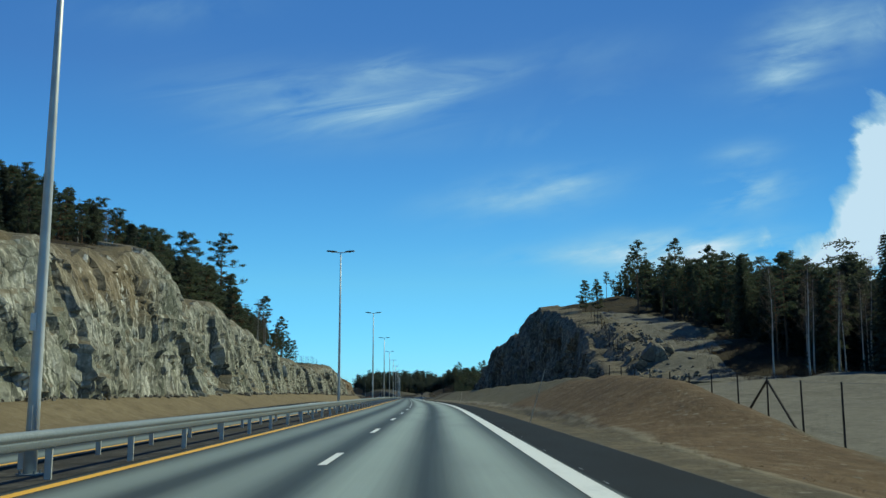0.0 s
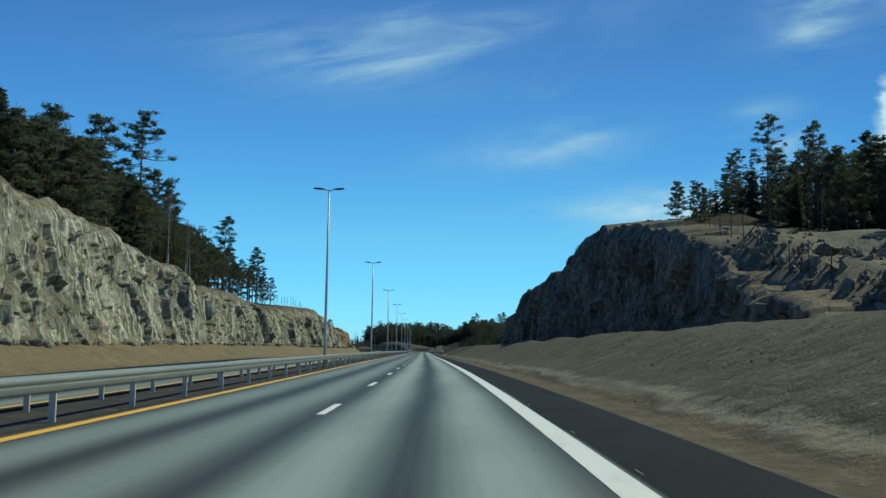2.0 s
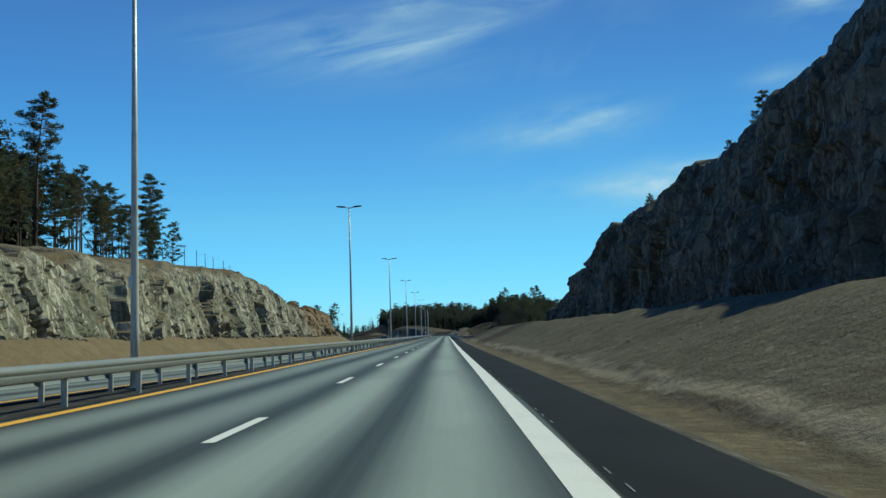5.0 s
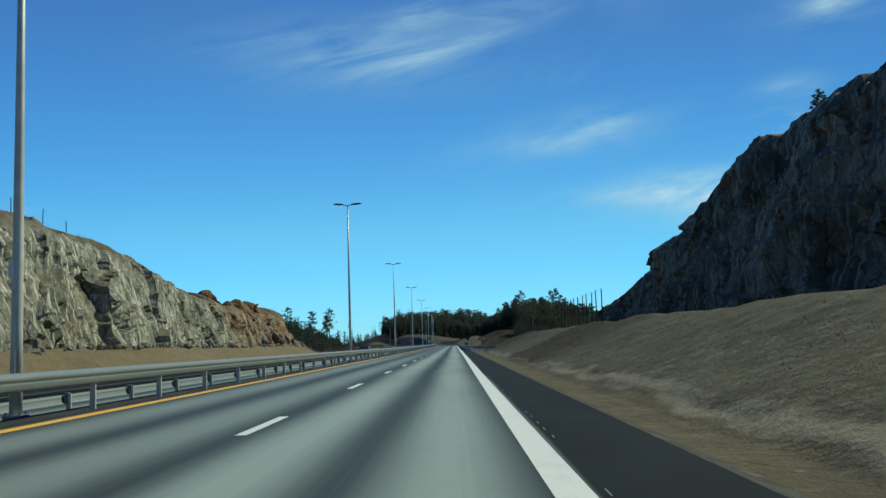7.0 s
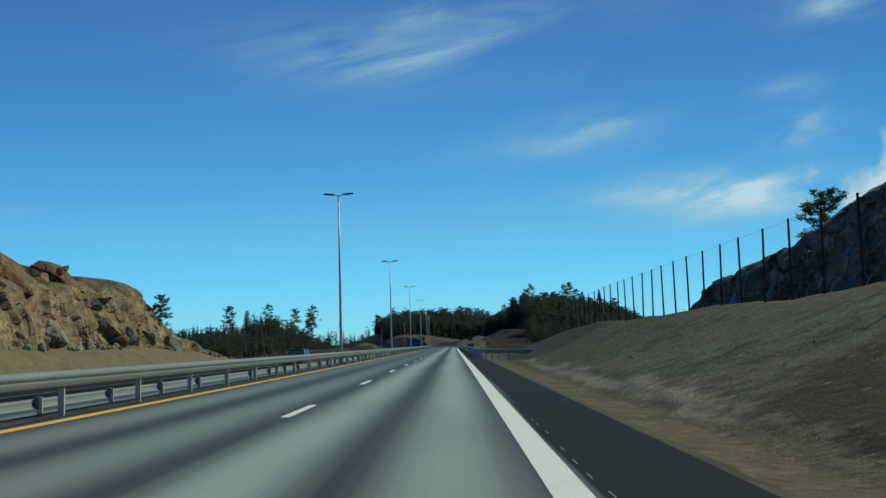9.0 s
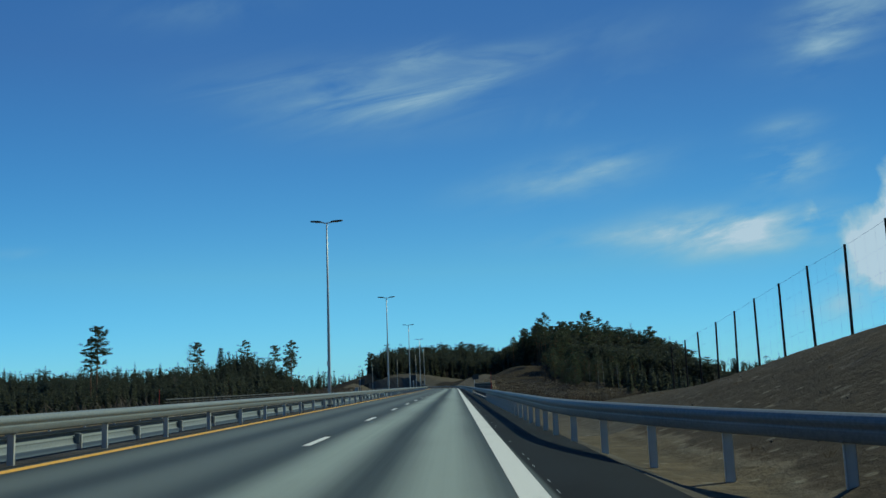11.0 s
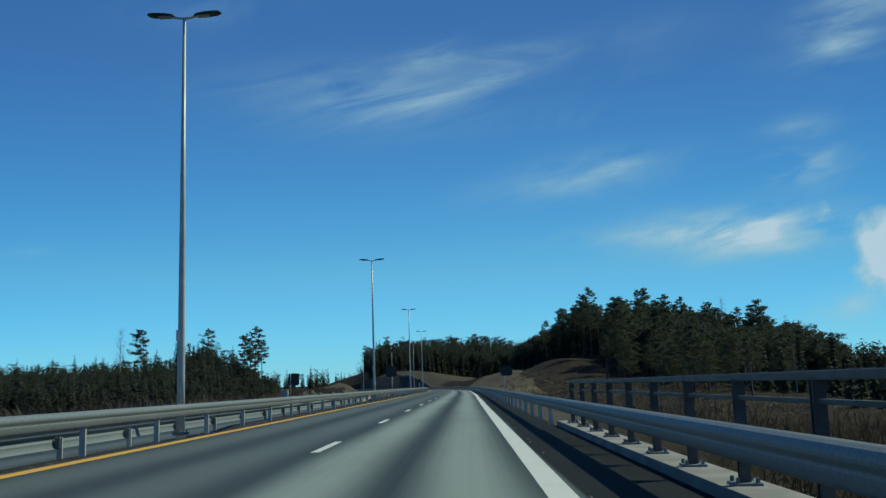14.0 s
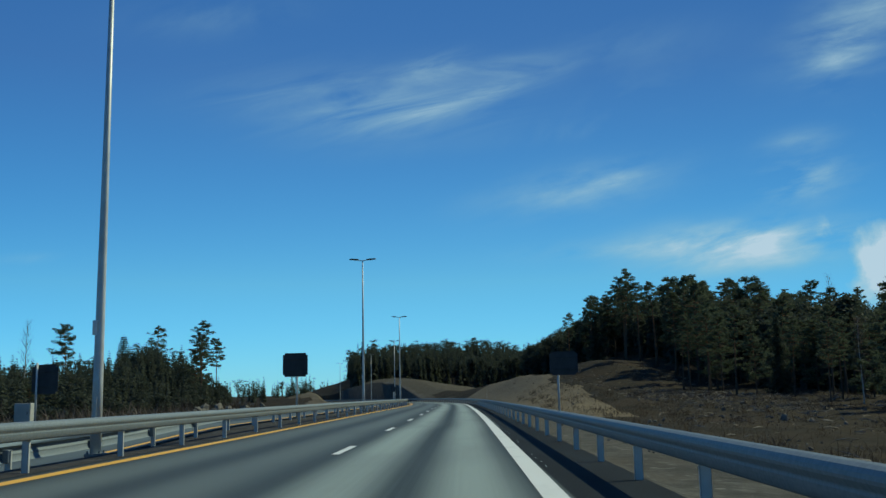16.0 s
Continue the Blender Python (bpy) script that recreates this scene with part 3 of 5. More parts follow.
def crest_right(y):
    return np.interp(y, (-200, 12, 18, 22.5, 27, 34, 45, 60, 75, 100, 160, 200, 330, 345, 362, 376, 390, 428, 442, 455, 480, 520, 545, 575, 640, 700),
                     (-1.3, -1.1, -0.62, -0.2, 0.4, 1.36, 1.75, 1.8, 2.1, 2.15, 2.1, 2.15, 2.35, 2.2, 0.4, -0.9, -5.5, -5.5, -1.6, -1.4, -0.9, -0.1, 1.9, 3.2, 3.2, 1.5))


def ground_h(l, y):
    """Height of the ground over the road line."""
    l, y = np.broadcast_arrays(np.asarray(l, float), np.asarray(y, float))
    valley = bump(y, 379, 392, 426, 438)
    bend = np.clip(y - 575, 0, 200) ** 2 / 1100 + np.clip(y - 775, 0, None) * 0.36
    # right side
    hc = crest_right(y)
    back = np.interp(y, (-200, 30, 36, 44, 56, 80, 110, 340, 352, 370, 440, 470, 540, 600), (-1.2, -1.1, -0.95, -0.55, -0.2, 1.0, 1.6, 1.9, 2.0, -3.5, -5.5, -1.5, 0.6, 1.6))
    foot, crest = 4.3, np.interp(y, (42, 85), (8.0, 11.0))
    r = (-0.14 + 0.13 * bump(y, 345, 366, 382, 388)) * sm(3.0, 3.6, l) + (hc + 0.14) * (0.25 * sm(foot, crest, l) + 0.75 * np.clip((l - foot) / (crest - foot), 0, 1))
    r = r + (back - hc) * sm(crest + 0.2, crest + 4.0, l)
    top = right_top(y)
    plateau = top - 0.5 + 0.34 * np.clip(l - 25, 0, 18) * sm(160, 225, y) * (1 - sm(318, 350, y)) + 0.75 * np.clip(l - 23.6, 0, 3.4) * (1 - sm(132, 150, y)) * sm(104, 126, y) - 0.16 * np.clip(l - 42, 0, 60)
    r = r + np.clip(plateau - 0.3 - r, 0, None) * sm(22.6, 24.2, l) * bump(y, 97, 102, 352, 356)
    r = r + 1.6 * sm(18, 45, l) * (1 - sm(105, 130, y))
    hill = bump(y, 565, 655, 740, 860) * 7.5 * sm(10, 36, l - bend) * (1 - sm(56, 86, l - bend)) + 3.2 * np.exp(-((l - 21) / 8) ** 2 - ((y - 606) / 22) ** 2)
    low = -8 * sm(30, 60, l) * bump(y, 330, 400, 515, 590) - 6 * sm(85, 130, l) * bump(y, 330, 400, 900, 1100) - 5 * sm(58, 84, l) * bump(y, 500, 540, 660, 760)
    r = r + hill + low
    # left side
    m = -l
    q = 1.25 * sm(17.4, 21.5, m)
    q = q * (1 - sm(330, 372, y)) - 0.5 * sm(17.2, 20, m) * sm(340, 380, y)
    ltop = left_top(y)
    lp = ltop + 0.12 * np.clip(m - 27, 0, 40) * (1 - sm(280, 350, y))
    q = q + np.clip(lp - 0.3 - q, 0, None) * sm(24.0, 25.4, m) * (1 - sm(352, 364, y))
    lowl = -5.0 * sm(19, 60, m) * sm(352, 430, y) * (1 - 0.25 * sm(520, 620, y))
    mound = 7.5 * np.exp(-((m - 62) / 17) ** 2 - ((y - 745) / 40) ** 2)
    q = q + lowl + mound
    h = np.where(l > 0, r, q)
    # the valley under the bridge
    inner = (1 - sm(3.2, 5.0, l)) * (1 - sm(17.6, 19.5, m))
    h = h - valley * inner * 5.5
    # the hill that the road turns away from, and the far woods
    s = l - bend
    knoll = 5.6 * np.exp(-((s + 22) / 26) ** 2) * bump(y, 668, 735, 770, 830)
    far = 12.0 * sm(770, 900, y) * (1 - sm(50, 105, np.abs(s - 25))) + 5 * sm(900, 1800, y)
    h = h + knoll * (1 - bump(m + 0 * y, -4.6, -2.8, 17.4, 19.4) * (1 - sm(715, 735, y))) + far
    return h


def on_ground(lateral, y, up=0.0):
    return at(lateral, y, float(ground_h(lateral, y)) + up)

# ---------------------------------------------------------------- mesh helpers


def mesh_of(name, verts, faces, mats=(), smooth=False, uv=None, index=None):
    me = bpy.data.meshes.new(name)
    me.from_pydata([tuple(v) for v in verts], [], [tuple(f) for f in faces])
    for m in mats:
        me.materials.append(m)
    if smooth:
        me.polygons.foreach_set("use_smooth", [True] * len(me.polygons))
    if index is not None:
        me.polygons.foreach_set("material_index", list(index))
    if uv is not None:
        layer = me.uv_layers.new(name="UVMap")
        loops = np.empty(len(me.loops), int)
        me.loops.foreach_get("vertex_index", loops)
        layer.data.foreach_set("uv", np.asarray(uv, float)[loops].ravel())
    me.update()
    return me


def link_part(name, me, parent=None, label="", m=None):
    ob = new(name, me)
    if parent is not None:
        ob.parent = parent
    if m is not None:
        ob.matrix_basis = m
    return tagged(ob, label)


def part(name, bm, material, parent=None, label="", smooth=False):
    """Links a bmesh as one mesh object under a thing or a part."""
    me = bpy.data.meshes.new(name)
    bm.to_mesh(me)
    bm.free()
    me.materials.append(material)
    if smooth:
        me.polygons.foreach_set("use_smooth", [True] * len(me.polygons))
    return link_part(name, me, parent, label)


def thing(name, label, category, group="", m=None):
    ob = new(name)
    ob.empty_display_size = 0.2
    if m is not None:
        ob.matrix_basis = m
    return tagged(ob, label, category, group)


def box(bm, x0, x1, y0, y1, z0, z1, bevel=0.0):
    r = bmesh.ops.create_cube(bm, size=1)
    for v in r["verts"]:
        v.co = Vector((x0 + (v.co.x + 0.5) * (x1 - x0), y0 + (v.co.y + 0.5) * (y1 - y0), z0 + (v.co.z + 0.5) * (z1 - z0)))
    if bevel:
        bmesh.ops.bevel(bm, geom=list({e for v in r["verts"] for e in v.link_edges}), offset=bevel, segments=1, affect="EDGES")
    return bm


def tube(bm, pts, radii, sides=8, caps=True):
    """A tube along points, with a radius at each."""
    rings = []
    for i, p in enumerate(pts):
        d = (Vector(pts[min(i + 1, len(pts) - 1)]) - Vector(pts[max(i - 1, 0)])).normalized()
        a = d.cross(Vector((0, 0, 1))) if abs(d.z) < 0.95 else d.cross(Vector((1, 0, 0)))
        a.normalize()
        b = d.cross(a)
        rings.append([bm.verts.new(Vector(p) + radii[i] * (a * math.cos(2 * math.pi * k / sides) + b * math.sin(2 * math.pi * k / sides))) for k in range(sides)])
    for r, s in zip(rings, rings[1:]):
        for k in range(sides):
            bm.faces.new((r[k], r[(k + 1) % sides], s[(k + 1) % sides], s[k]))
    if caps:
        bm.faces.new(list(reversed(rings[0])))
        bm.faces.new(rings[-1])
    return bm


def ribbon(name, l0, l1, y0, y1, step, up, mat, thick=0.0):
    """A strip of the road between two lines beside it."""
    ys = np.arange(y0, y1 + step * 0.5, step)
    n = len(ys)
    x = rx(ys)
    if thick:
        order = ((l0, up), (l1, up), (l1, up - thick), (l0, up - thick))
    else:
        order = ((l0, up), (l1, up))
    verts, uv = [], []
    for l, u in order:
        verts += list(zip(x + l, ys, rz(ys, l) + u))
        uv += list(zip(np.full(n, l), ys))
    faces = []
    k = len(order)
    for c in range(k if thick else 1):
        a, b = c * n, ((c + 1) % k) * n
        faces += [(a + i, b + i, b + i + 1, a + i + 1) for i in range(n - 1)]
    if thick:
        faces += [(0, 3 * n, 2 * n, n), (n - 1, 2 * n - 1, 3 * n - 1, 4 * n - 1)]
    return mesh_of(name, verts, faces, (mat,), uv=uv)


# ---------------------------------------------------------------- ground
def stations(*spans):
    out = []
    for a, b, s in spans:
        out += list(np.arange(a, b - 1e-6, s))
    return np.array(out + [spans[-1][1]])


def make_ground():
    ls = stations((-3000, -600, 400), (-600, -200, 50), (-200, -80, 10), (-80, -30, 3), (-30, -26, 1), (-26, -23.2, 0.4), (-23.2, -16.6, 0.6), (-16.6, -8.4, 2.7),
                  (-8.4, -5.4, 0.6), (-5.4, 2.9, 2.0), (2.9, 4.2, 0.33), (4.2, 5.8, 0.1), (5.8, 14, 0.37), (14, 22, 0.8), (22, 25, 0.4), (25, 46, 2), (46, 120, 6), (120, 240, 20), (240, 600, 60), (600, 3000, 400))
    ys = stations((-260, -10, 10), (-10, 20, 1.5), (20, 360, 0.9), (360, 560, 1.4), (560, 900, 5), (900, 1200, 25), (1200, 3200, 250))
    L, Y = np.meshgrid(ls, ys)
    H = ground_h(L, Y)
    side = np.clip((np.abs(L + 7) - 11.4) / 3, 0, 1)
    bumps = np.empty(L.shape)
    it = np.nditer([L, Y, side], flags=["multi_index"])
    for l, y, s in it:
        if s <= 0:
            bumps[it.multi_index] = 0
            continue
        p = Vector((float(l), float(y), 0))
        v = 0.5 * noise.noise(p * 0.12) + 0.22 * noise.noise(p * 0.4) + 0.07 * noise.noise(p * 0.62 + Vector((5, 0, 0)))
        far = min(1.0, max(0.0, (abs(float(l)) - 24) / 10))
        bumps[it.multi_index] = float(s) * v * (0.38 + 1.0 * far)
    H = H + bumps
    # a washed-out scarp along the foot of the slope
    scarp = 4.85 + 0.22 * np.sin(Y * 0.11) + 0.16 * np.sin(Y * 0.37) + 0.1 * np.sin(Y * 1.3 + 1)
    H = H + 0.07 * sm(scarp - 0.1, scarp + 0.15, L) * (1 - sm(scarp + 0.3, scarp + 2.5, L)) * sm(20, 34, Y) * (1 - sm(318, 336, Y))
    H = np.where((L > -17.6) & (L < 3.05), np.minimum(H, -0.07), H)
    med = (L > -8.3) & (L < -5.5) & ~((Y > 378) & (Y < 438))
    H = np.where(med, -0.03, H)
    X, Z = rx(Y) + L, rz(Y, L) + H
    n, m = L.shape
    verts = np.stack([X, Y, Z], -1).reshape(-1, 3)
    idx = np.arange(n * m).reshape(n, m)
    faces = np.stack([idx[:-1, :-1], idx[:-1, 1:], idx[1:, 1:], idx[1:, :-1]], -1).reshape(-1, 4)
    lc = ((L[:-1, :-1] + L[1:, 1:]) / 2).ravel()
    yc = ((Y[:-1, :-1] + Y[1:, 1:]) / 2).ravel()
    kind = np.zeros(len(lc), int)
    wob = 2.0 * np.sin(yc * 0.21) + 1.5 * np.sin(yc * 0.083 + 2)
    kind[(lc > -8.4) & (lc < -5.4)] = 3
    kind[(lc > 2.9) & (lc < 3.5)] = 2
    kind[(lc > 2.9) & (lc < 5.2) & (yc > 345) & (yc < 390)] = 2
    kind[(lc > 2.9) & (lc < 5.6) & (yc > 432)] = 2
    kind[(lc < -17.3) & (lc > -24) & (yc < 372)] = 1
    kind[(lc < -28 + 0.5 * wob) & (yc < 345)] = 4
    kind[(lc > np.where(yc < 168, 39, 29) + 1.5 * wob) & (yc > 100 + wob) & (yc < 352)] = 4
    kind[(lc > 66 + wob) & (yc <= 110)] = 4
    kind[(lc < -23 + wob) & (yc > 372)] = 4
    kind[(lc > 6.6 + 0.25 * wob) & (yc > 440) & (yc < 690)] = 4
    kind[(lc > 5.6) & (lc < 9.8 + 0.02 * (yc - 525) + 0.15 * wob) & (yc > 518) & (yc < 640)] = 1
    kind[(lc > 5.2 + 0.3 * wob) & (yc > 362) & (yc <= 470)] = 4
    kind[(yc > 790)] = 4
    kind[(lc > 38 + 0.4 * wob) & (yc > 96 + 0.5 * wob) & (yc <= 104)] = 4
    kind[(lc > 22.4) & (lc < 31 + 0.5 * wob) & (yc > 101) & (yc < 146)] = 5
    kind[(np.abs(lc) > 40) & ((lc < 0) | (yc > 96))] = 4
    kind[(lc > 12.5 + 0.3 * wob) & (lc < 66 + wob) & (yc < 97 + 0.5 * wob)] = 6
    kind[(lc > 30 + 0.6 * wob) & (lc < 38 + wob) & (yc > 95) & (yc < 164)] = 6
    kind[(lc < -48) & (lc > -85) & (yc > 705) & (yc < 790)] = 0
    return tagged(new("ground", mesh_of("ground", verts, faces, (EARTH, SAND, GRAVEL, MEDIAN, FOREST, PALE_ROCK, FIELD), True, uv=np.stack([L, Y], -1).reshape(-1, 2), index=kind)),
                  "brown earth slopes, sandy verges and forest floor", "ground", kind="structure")


make_ground()

# ---------------------------------------------------------------- carriageways
tagged(new("road", ribbon("road", -5.75, 3.12, -120, 800, 3, 0.0, ASPHALT, 0.3)), "grey two-lane motorway asphalt with worn wheel tracks", "road", kind="structure")


def far_carriageway():
    me = ribbon("road", -17.4, -8.1, -120, 800, 3, 0.0, ASPHALT, 0.3)
    for d in me.uv_layers[0].data:
        d.uv.x = -13.6 - d.uv.x  # the lanes mirrored about the median
    return tagged(new("road", me), "grey asphalt carriageway for oncoming traffic", "road", kind="structure")


far_carriageway()
tagged(new("edge_line", ribbon("edge_line", 1.55, 1.85, -60, 790, 3, 0.005, WHITE)), "broad white edge line along the shoulder", "road marking", kind="structure")
tagged(new("edge_line", ribbon("edge_line", -15.5, -15.2, -60, 790, 3, 0.005, WHITE)), "broad white edge line of the oncoming carriageway", "road marking", kind="structure")
tagged(new("yellow_line", ribbon("yellow_line", -5.47, -5.22, -60, 790, 3, 0.005, YELLOW)), "yellow line beside the median guard rail", "road marking", kind="structure")
tagged(new("yellow_line", ribbon("yellow_line", -8.55, -8.35, -60, 790, 3, 0.005, YELLOW)), "yellow line of the oncoming carriageway", "road marking", kind="structure")
for i in range(-4, 58):
    for lane, up in ((-1.81, 0.005), (-11.9, 0.005)):
        y = 5.31 + 12 * i + (0 if lane > -5 else 4)
        d = new("lane_dash", ribbon("lane_dash", lane - 0.075, lane + 0.075, y, y + 3, 1.5, up, WHITE))
        tagged(d, "white three-metre lane dash on grey asphalt", "road marking", "lane dashes", "structure")


def survey_ticks():
    verts, faces = [], []
    rnd = random.Random(5)
    for i in range(560):
        y = -5 + i * 0.98 + rnd.uniform(-0.1, 0.1)
        if rnd.random() < 0.5:
            continue
        l = 1.97 + rnd.uniform(-0.02, 0.02)
        k = len(verts)
        for a, b in ((-0.007, 0), (0.007, 0), (0.007, 0.34), (-0.007, 0.34)):
            verts.append(at(l + a, y + b, 0.006))
        faces.append((k, k + 1, k + 2, k + 3))
    tagged(new("paint_ticks", mesh_of("paint_ticks", verts, faces, (TICK,))), "faint white setting-out ticks on the dark shoulder", "road marking", kind="stuff")


survey_ticks()

# ---------------------------------------------------------------- rock cuttings


def facet(p, scale, seed, flat=0.5):
    """Blocky relief: one offset and one slant for each block of rock."""
    q = Vector((p.x * scale + seed, p.y * scale, p.z * scale * flat))
    d, c = noise.voronoi(q)
    h = noise.cell_vector(c[0] * 7.3)
    r = q - c[0]
    return (h.x - 0.5) + (h.y - 0.5) * r.y * 0.9 + (h.z - 0.5) * r.z * 0.9 - 0.14 * max(0.0, 0.10 - (d[1] - d[0])) / 0.10


def cutting(name, label, side, y0, y1, foot, lean, top_of, base_of, seed, mat, big, blocks, ledge):
    """big: slow swells; blocks: three sizes of broken blocks; ledge: steps that overhang, in metres."""
    step = 0.34
    ys = np.arange(y0, y1 + 0.1, step)
    rows = 38
    verts, faces = [], []
    for y in ys:
        top = float(top_of(y))
        top += 0.9 * noise.noise(Vector((y * 0.21, seed, 0))) + 0.22 * noise.cell(Vector((y * 0.6, seed, 5))) + 0.3 * noise.noise(Vector((y * 0.7, seed, 9))) - 0.6
        base = float(base_of(y))
        top = max(top, base + 0.25)
        cx, cz = float(rx(y)), float(rz(y, side * 20))
        hgt = top - base
        for r in range(rows + 5):
            if r <= rows:
                f = r / rows
                z = base - 0.5 + f * (hgt + 0.5)
                l = foot + lean * f * min(1.0, hgt / 8)
                round_in = 0.9 * max(0.0, f - 0.86) / 0.14
                l += round_in * round_in * 0.8
                away = 1.0 - 0.6 * max(0.0, f - 0.84) / 0.16
            else:
                f = 1.0
                z = top + 0.12 * (r - rows)
                l = foot + lean * min(1.0, hgt / 8) + 0.8 + (r - rows) * 0.9
                away = 0.4
            p = Vector((seed * 13.7, y, z))
            w = p + Vector((0, 0.7 * noise.noise(p * 0.35), 1.4 * noise.noise(p * 0.3 + Vector((9, 0, 0)))))
            d = big * noise.noise(p * 0.10 + Vector((seed, 0, 0))) + blocks[0] * facet(w, 0.15, seed, 0.7) + blocks[1] * facet(w, 0.36, seed + 3, 0.8) + blocks[2] * facet(w, 0.8, seed + 7, 0.9)
            if ledge:
                tier = (z + 3.0 * noise.noise(p * 0.07 + Vector((3, 0, 0))) + 0.5 * noise.noise(p * 0.3)) / 3.6
                d -= ledge * min(1.0, max(0.3, (hgt - 8) / 8)) * (tier - math.floor(tier) - 0.5) * max(0.0, min(1.0, 0.55 + 1.6 * noise.noise(p * 0.06 + Vector((0, 0, 8)))))
            d += 0.16 * noise.noise(p * 0.8) + 0.08 * noise.noise(p * 2.3)
            d *= away * min(1.0, 0.35 + hgt / 9)
            if r > rows:
                z += 0.4 * noise.noise(p * 0.5) + 0.15 * facet(p, 0.6, seed + 1)
            verts.append((cx + side * (l + d), y + 0.15 * noise.noise(p * 0.9), cz + z))
    n = rows + 5
    for i in range(len(ys) - 1):
        for r in range(n - 1):
            a, b = i * n + r, (i + 1) * n + r
            faces.append((a, a + 1, b + 1, b) if side < 0 else (a, b, b + 1, a + 1))
    for e in (0, len(ys) - 1):  # closes the two ends
        k = len(verts)
        cx, cz = float(rx(ys[e])), float(rz(ys[e], side * 20))
        for r in range(n):
            v = verts[e * n + r]
            verts.append((cx + side * 31, v[1], v[2]))
        for r in range(n - 1):
            a, b = e * n + r, k + r
            f = (a, a + 1, b + 1, b)
            faces.append(f if (e == 0) == (side > 0) else f[::-1])
    return tagged(new(name, mesh_of(name, verts, faces, (mat,))), label, "rock face", kind="structure")


cutting("rock_cutting", "blasted grey rock cutting with pale mineral streaks", -1, -30, 361, 21.9, 2.4, left_top, lambda y: ground_h(-21.6, y) - 0.1, 2.0, ROCK, 1.5, (1.1, 0.5, 0.3), 0.5)
cutting("rock_cutting", "tall dark rock cutting with blocky ledges, shade painted into its colour", 1, 101, 352, 20.8, 2.6, right_top, lambda y: ground_h(19.5, y) - 0.1, 5.0, SHADE_ROCK, 1.7, (1.3, 0.7, 0.4), 0.7)


def stone_mesh(seed, mat, rough=0.3, name="boulder"):
    rnd = random.Random(seed)
    bm = bmesh.new()
    bmesh.ops.create_icosphere(bm, subdivisions=3, radius=0.5)
    cuts = [(Vector((rnd.gauss(0, 1), rnd.gauss(0, 1), rnd.gauss(0, 1))).normalized(), rnd.uniform(0.24, 0.4)) for _ in range(11)]
    for v in bm.verts:  # flat broken faces
        for q, d in cuts:
            over = v.co.dot(q) - d
            if over > 0:
                v.co -= q * over
    s = Vector((rnd.uniform(0.7, 1.3), rnd.uniform(0.7, 1.3), rnd.uniform(0.5, 0.9)))
    for v in bm.verts:
        p = v.co * 2.1 + Vector((seed * 3.1, 0, 0))
        k = 1.2 + rough * 0.5 * noise.noise(p) + 0.06 * facet(p, 1.3, seed)
        v.co = Vector((v.co.x * s.x, v.co.y * s.y, v.co.z * s.z)) * k
    me = bpy.data.meshes.new(name)
    bm.to_mesh(me)
    bm.free()
    me.materials.append(mat)
    return me


STONES = {m: [stone_mesh(i, m) for i in range(5)] for m in (ROCK, RUSTY_ROCK, PALE_ROCK, SHADE_ROCK)}
PEBBLES = []
for i in range(6):
    small = random.Random(i)
    bm = bmesh.new()
    bmesh.ops.create_icosphere(bm, subdivisions=1, radius=0.5)
    for v in bm.verts:
        v.co = Vector((v.co.x * small.uniform(0.7, 1.3), v.co.y * small.uniform(0.7, 1.3), v.co.z * small.uniform(0.4, 0.8)))
    PEBBLES.append(([v.co.copy() for v in bm.verts], [tuple(v.index for v in f.verts) for f in bm.faces]))
    bm.free()


def boulder(i, lateral, y, size, label, up=0.0, sink=0.22, mat=None):
    ob = new("boulder", STONES[mat or ROCK][i % 5])
    h = up if up else float(ground_h(lateral, y))
    ob.matrix_basis = pose(*at(lateral, y, h + size * 0.5 * (0.62 - sink)), 10 * (i % 5), 7 * (i % 3), 47 * i) @ Matrix.Diagonal((size, size, size, 1))
    return tagged(ob, label, "boulder", "boulders")


def scree(name, label, rnd, count, spot, sizes, mat=None):
    """Loose stones joined into one mesh."""
    verts, faces = [], []
    for _ in range(count):
        lateral, y, up = spot(rnd)
        s = rnd.uniform(*sizes) * (1 if rnd.random() < 0.85 else 1.9)
        pv, pf = PEBBLES[rnd.randrange(len(PEBBLES))]
        c = on_ground(lateral, y, s * 0.12 + up)
        turn = Euler((rnd.uniform(0, 6), rnd.uniform(0, 6), rnd.uniform(0, 6))).to_matrix()
        k = len(verts)
        verts += [c + turn @ (v * s) for v in pv]
        faces += [tuple(k + j for j in p) for p in pf]
    return tagged(new(name, mesh_of(name, verts, faces, (mat or STONE,))), label, "stones", kind="stuff")


# ---------------------------------------------------------------- guard rails
WPROF = ((0.0, 0.46), (0.014, 0.466), (0.028, 0.486), (0.038, 0.512), (0.047, 0.545), (0.052, 0.575), (0.049, 0.592), (0.05, 0.603), (0.06, 0.622),
         (0.072, 0.645), (0.076, 0.668), (0.071, 0.695), (0.056, 0.724), (0.024, 0.744), (0.0, 0.752))


